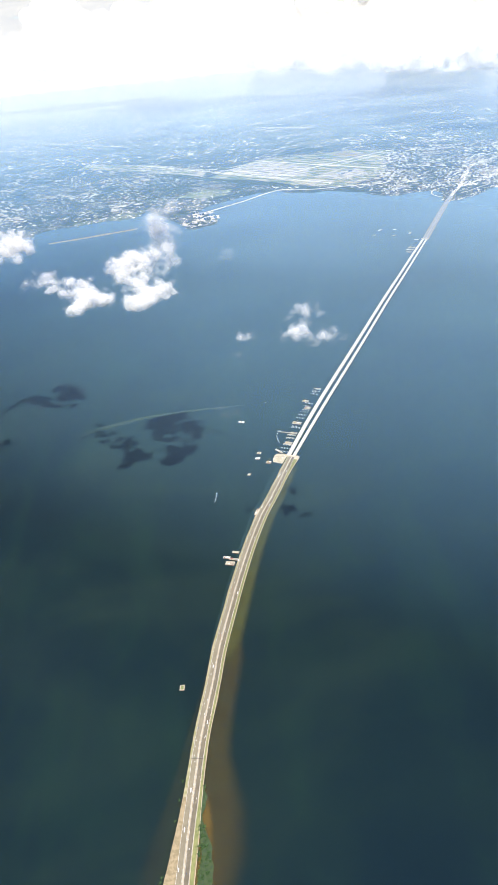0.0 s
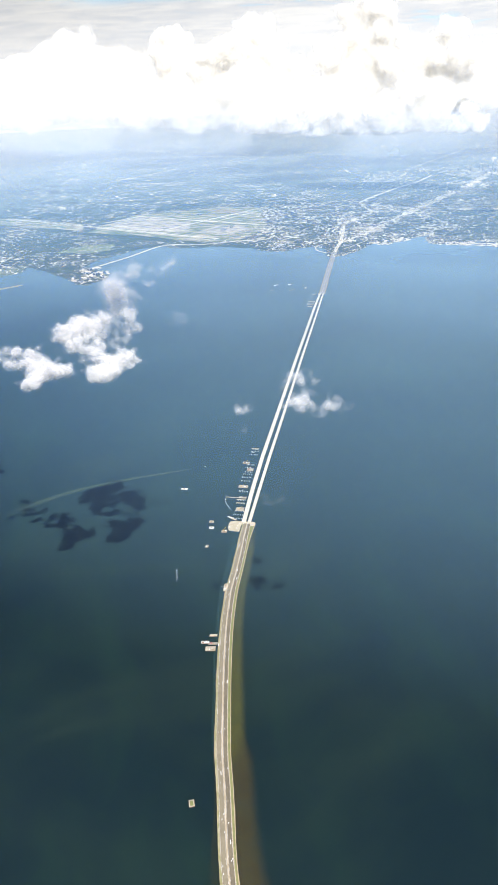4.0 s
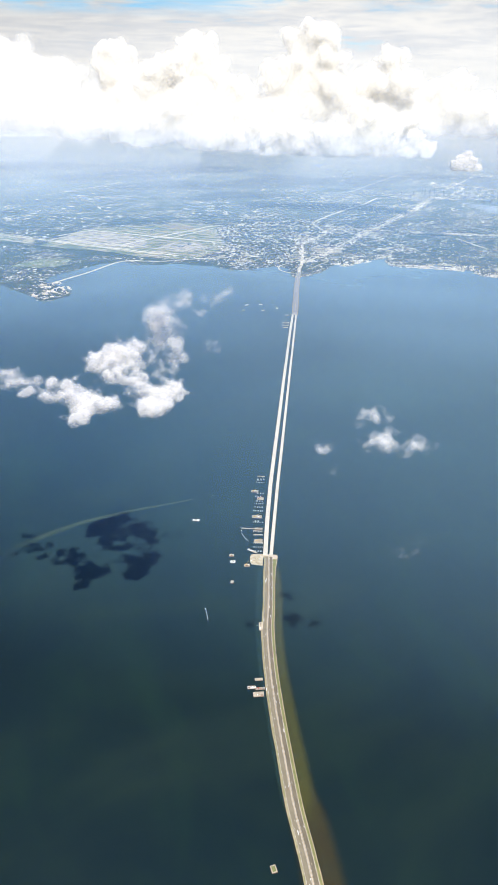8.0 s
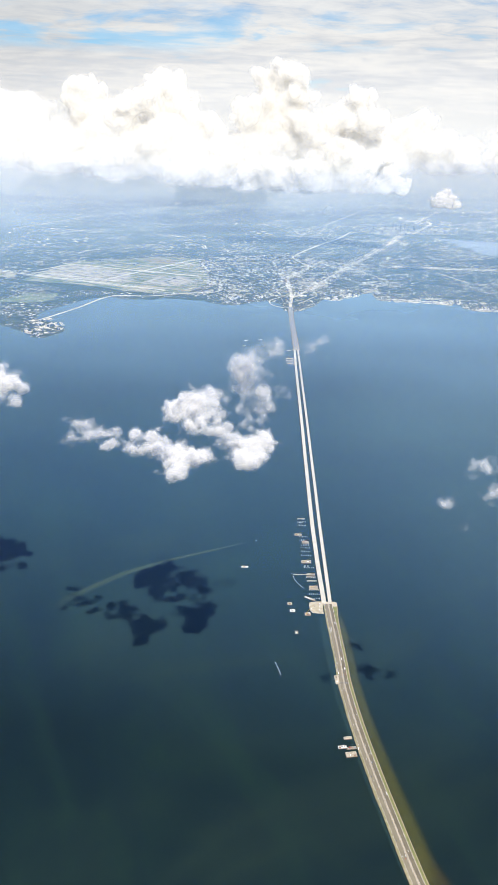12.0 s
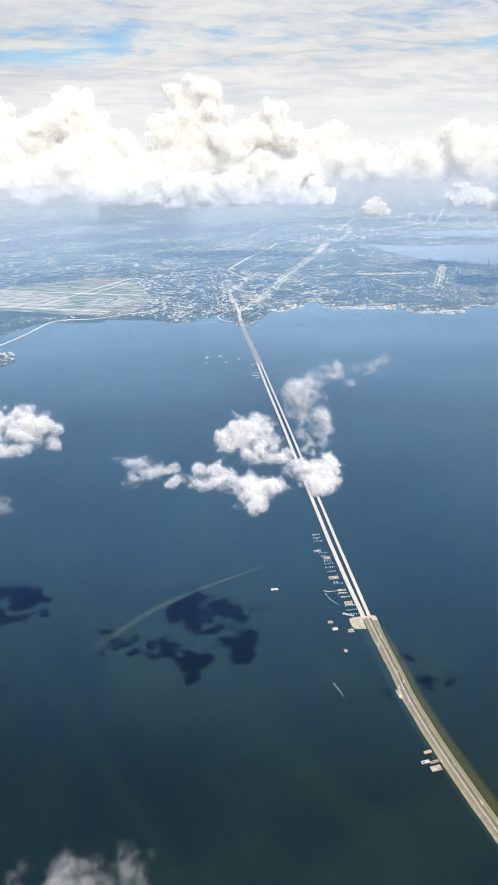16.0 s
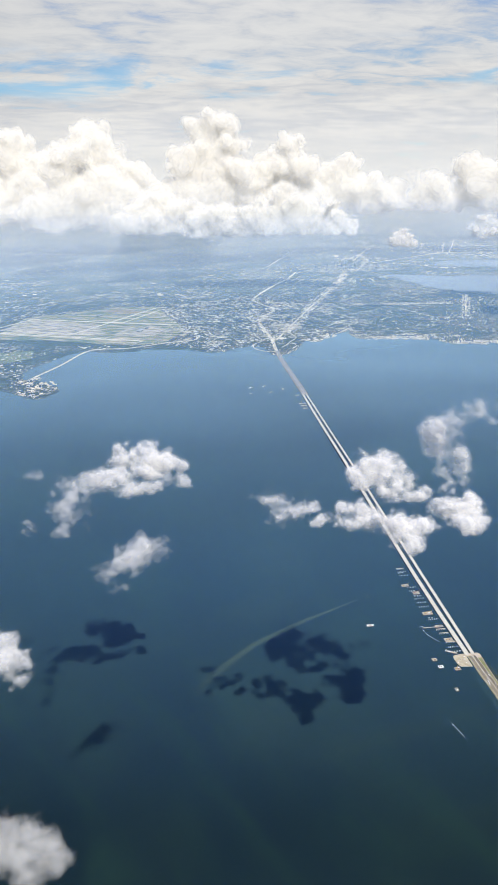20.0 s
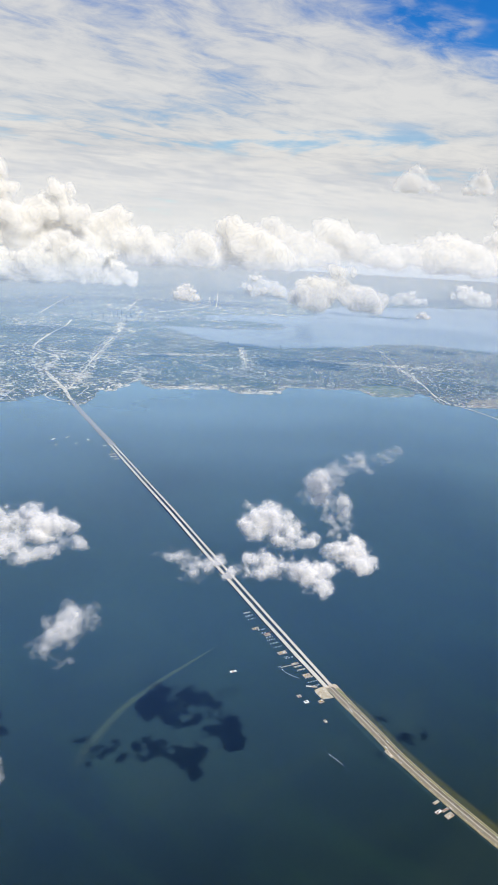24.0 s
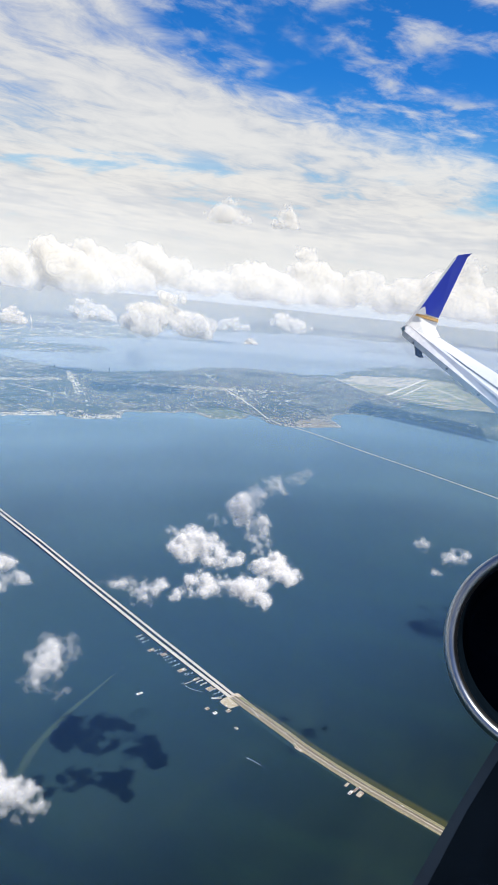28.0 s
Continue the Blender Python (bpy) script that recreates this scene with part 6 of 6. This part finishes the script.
def ring_bm(profile, sides=72):
    """A surface of revolution about z from rows of radius and height."""
    bm = bmesh.new()
    rings = [[bm.verts.new((r * math.cos(2 * math.pi * i / sides), r * math.sin(2 * math.pi * i / sides), h)) for i in range(sides)] for r, h in profile]
    for a, b in zip(rings, rings[1:]):
        for i in range(sides):
            j = (i + 1) % sides
            bm.faces.new((a[i], a[j], b[j], b[i])).smooth = True
    return bm


aim = Matrix.Translation(inlet) @ (-inlet).to_track_quat("Z", "Y").to_matrix().to_4x4()
lip = part("inlet_lip", ring_bm([(lip_r * (0.935 + 0.065 * math.cos(a)), lip_r * 0.10 * math.sin(a)) for a in [math.pi * k / 10 for k in range(-3, 14)]]), LIP_METAL, engine, "polished metal inlet lip")
lip.matrix_basis = aim
barrel = part("inlet_barrel", ring_bm([(lip_r * 0.872, 0.0), (lip_r * 0.84, -lip_r * 0.5), (lip_r * 0.83, -lip_r * 0.9), (0.001, -lip_r * 0.9)]), INLET_SHADE, engine, "inlet barrel with its inner shade painted near-black")
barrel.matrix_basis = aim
cowl = part("cowl", ring_bm([(lip_r * 0.985, -lip_r * 0.05), (lip_r * 1.0, -lip_r * 0.6), (lip_r * 0.96, -lip_r * 1.6)]), DARK_GREY, engine)
cowl.matrix_basis = aim
spin = part("spinner", ring_bm([(0.001, -lip_r * 0.45), (lip_r * 0.12, -lip_r * 0.6), (lip_r * 0.24, -lip_r * 0.88)]), DARK_GREY, engine)
spin.matrix_basis = aim

seat_window = thing("window_frame", "rounded cabin window frame with its shade painted near-black", "window frame", m=END)
for k, (inner, outer, mat_) in enumerate(((0, 16, CABIN_EDGE), (16, 130, CABIN_SHADE), (130, 420, CABIN_SHADE))):
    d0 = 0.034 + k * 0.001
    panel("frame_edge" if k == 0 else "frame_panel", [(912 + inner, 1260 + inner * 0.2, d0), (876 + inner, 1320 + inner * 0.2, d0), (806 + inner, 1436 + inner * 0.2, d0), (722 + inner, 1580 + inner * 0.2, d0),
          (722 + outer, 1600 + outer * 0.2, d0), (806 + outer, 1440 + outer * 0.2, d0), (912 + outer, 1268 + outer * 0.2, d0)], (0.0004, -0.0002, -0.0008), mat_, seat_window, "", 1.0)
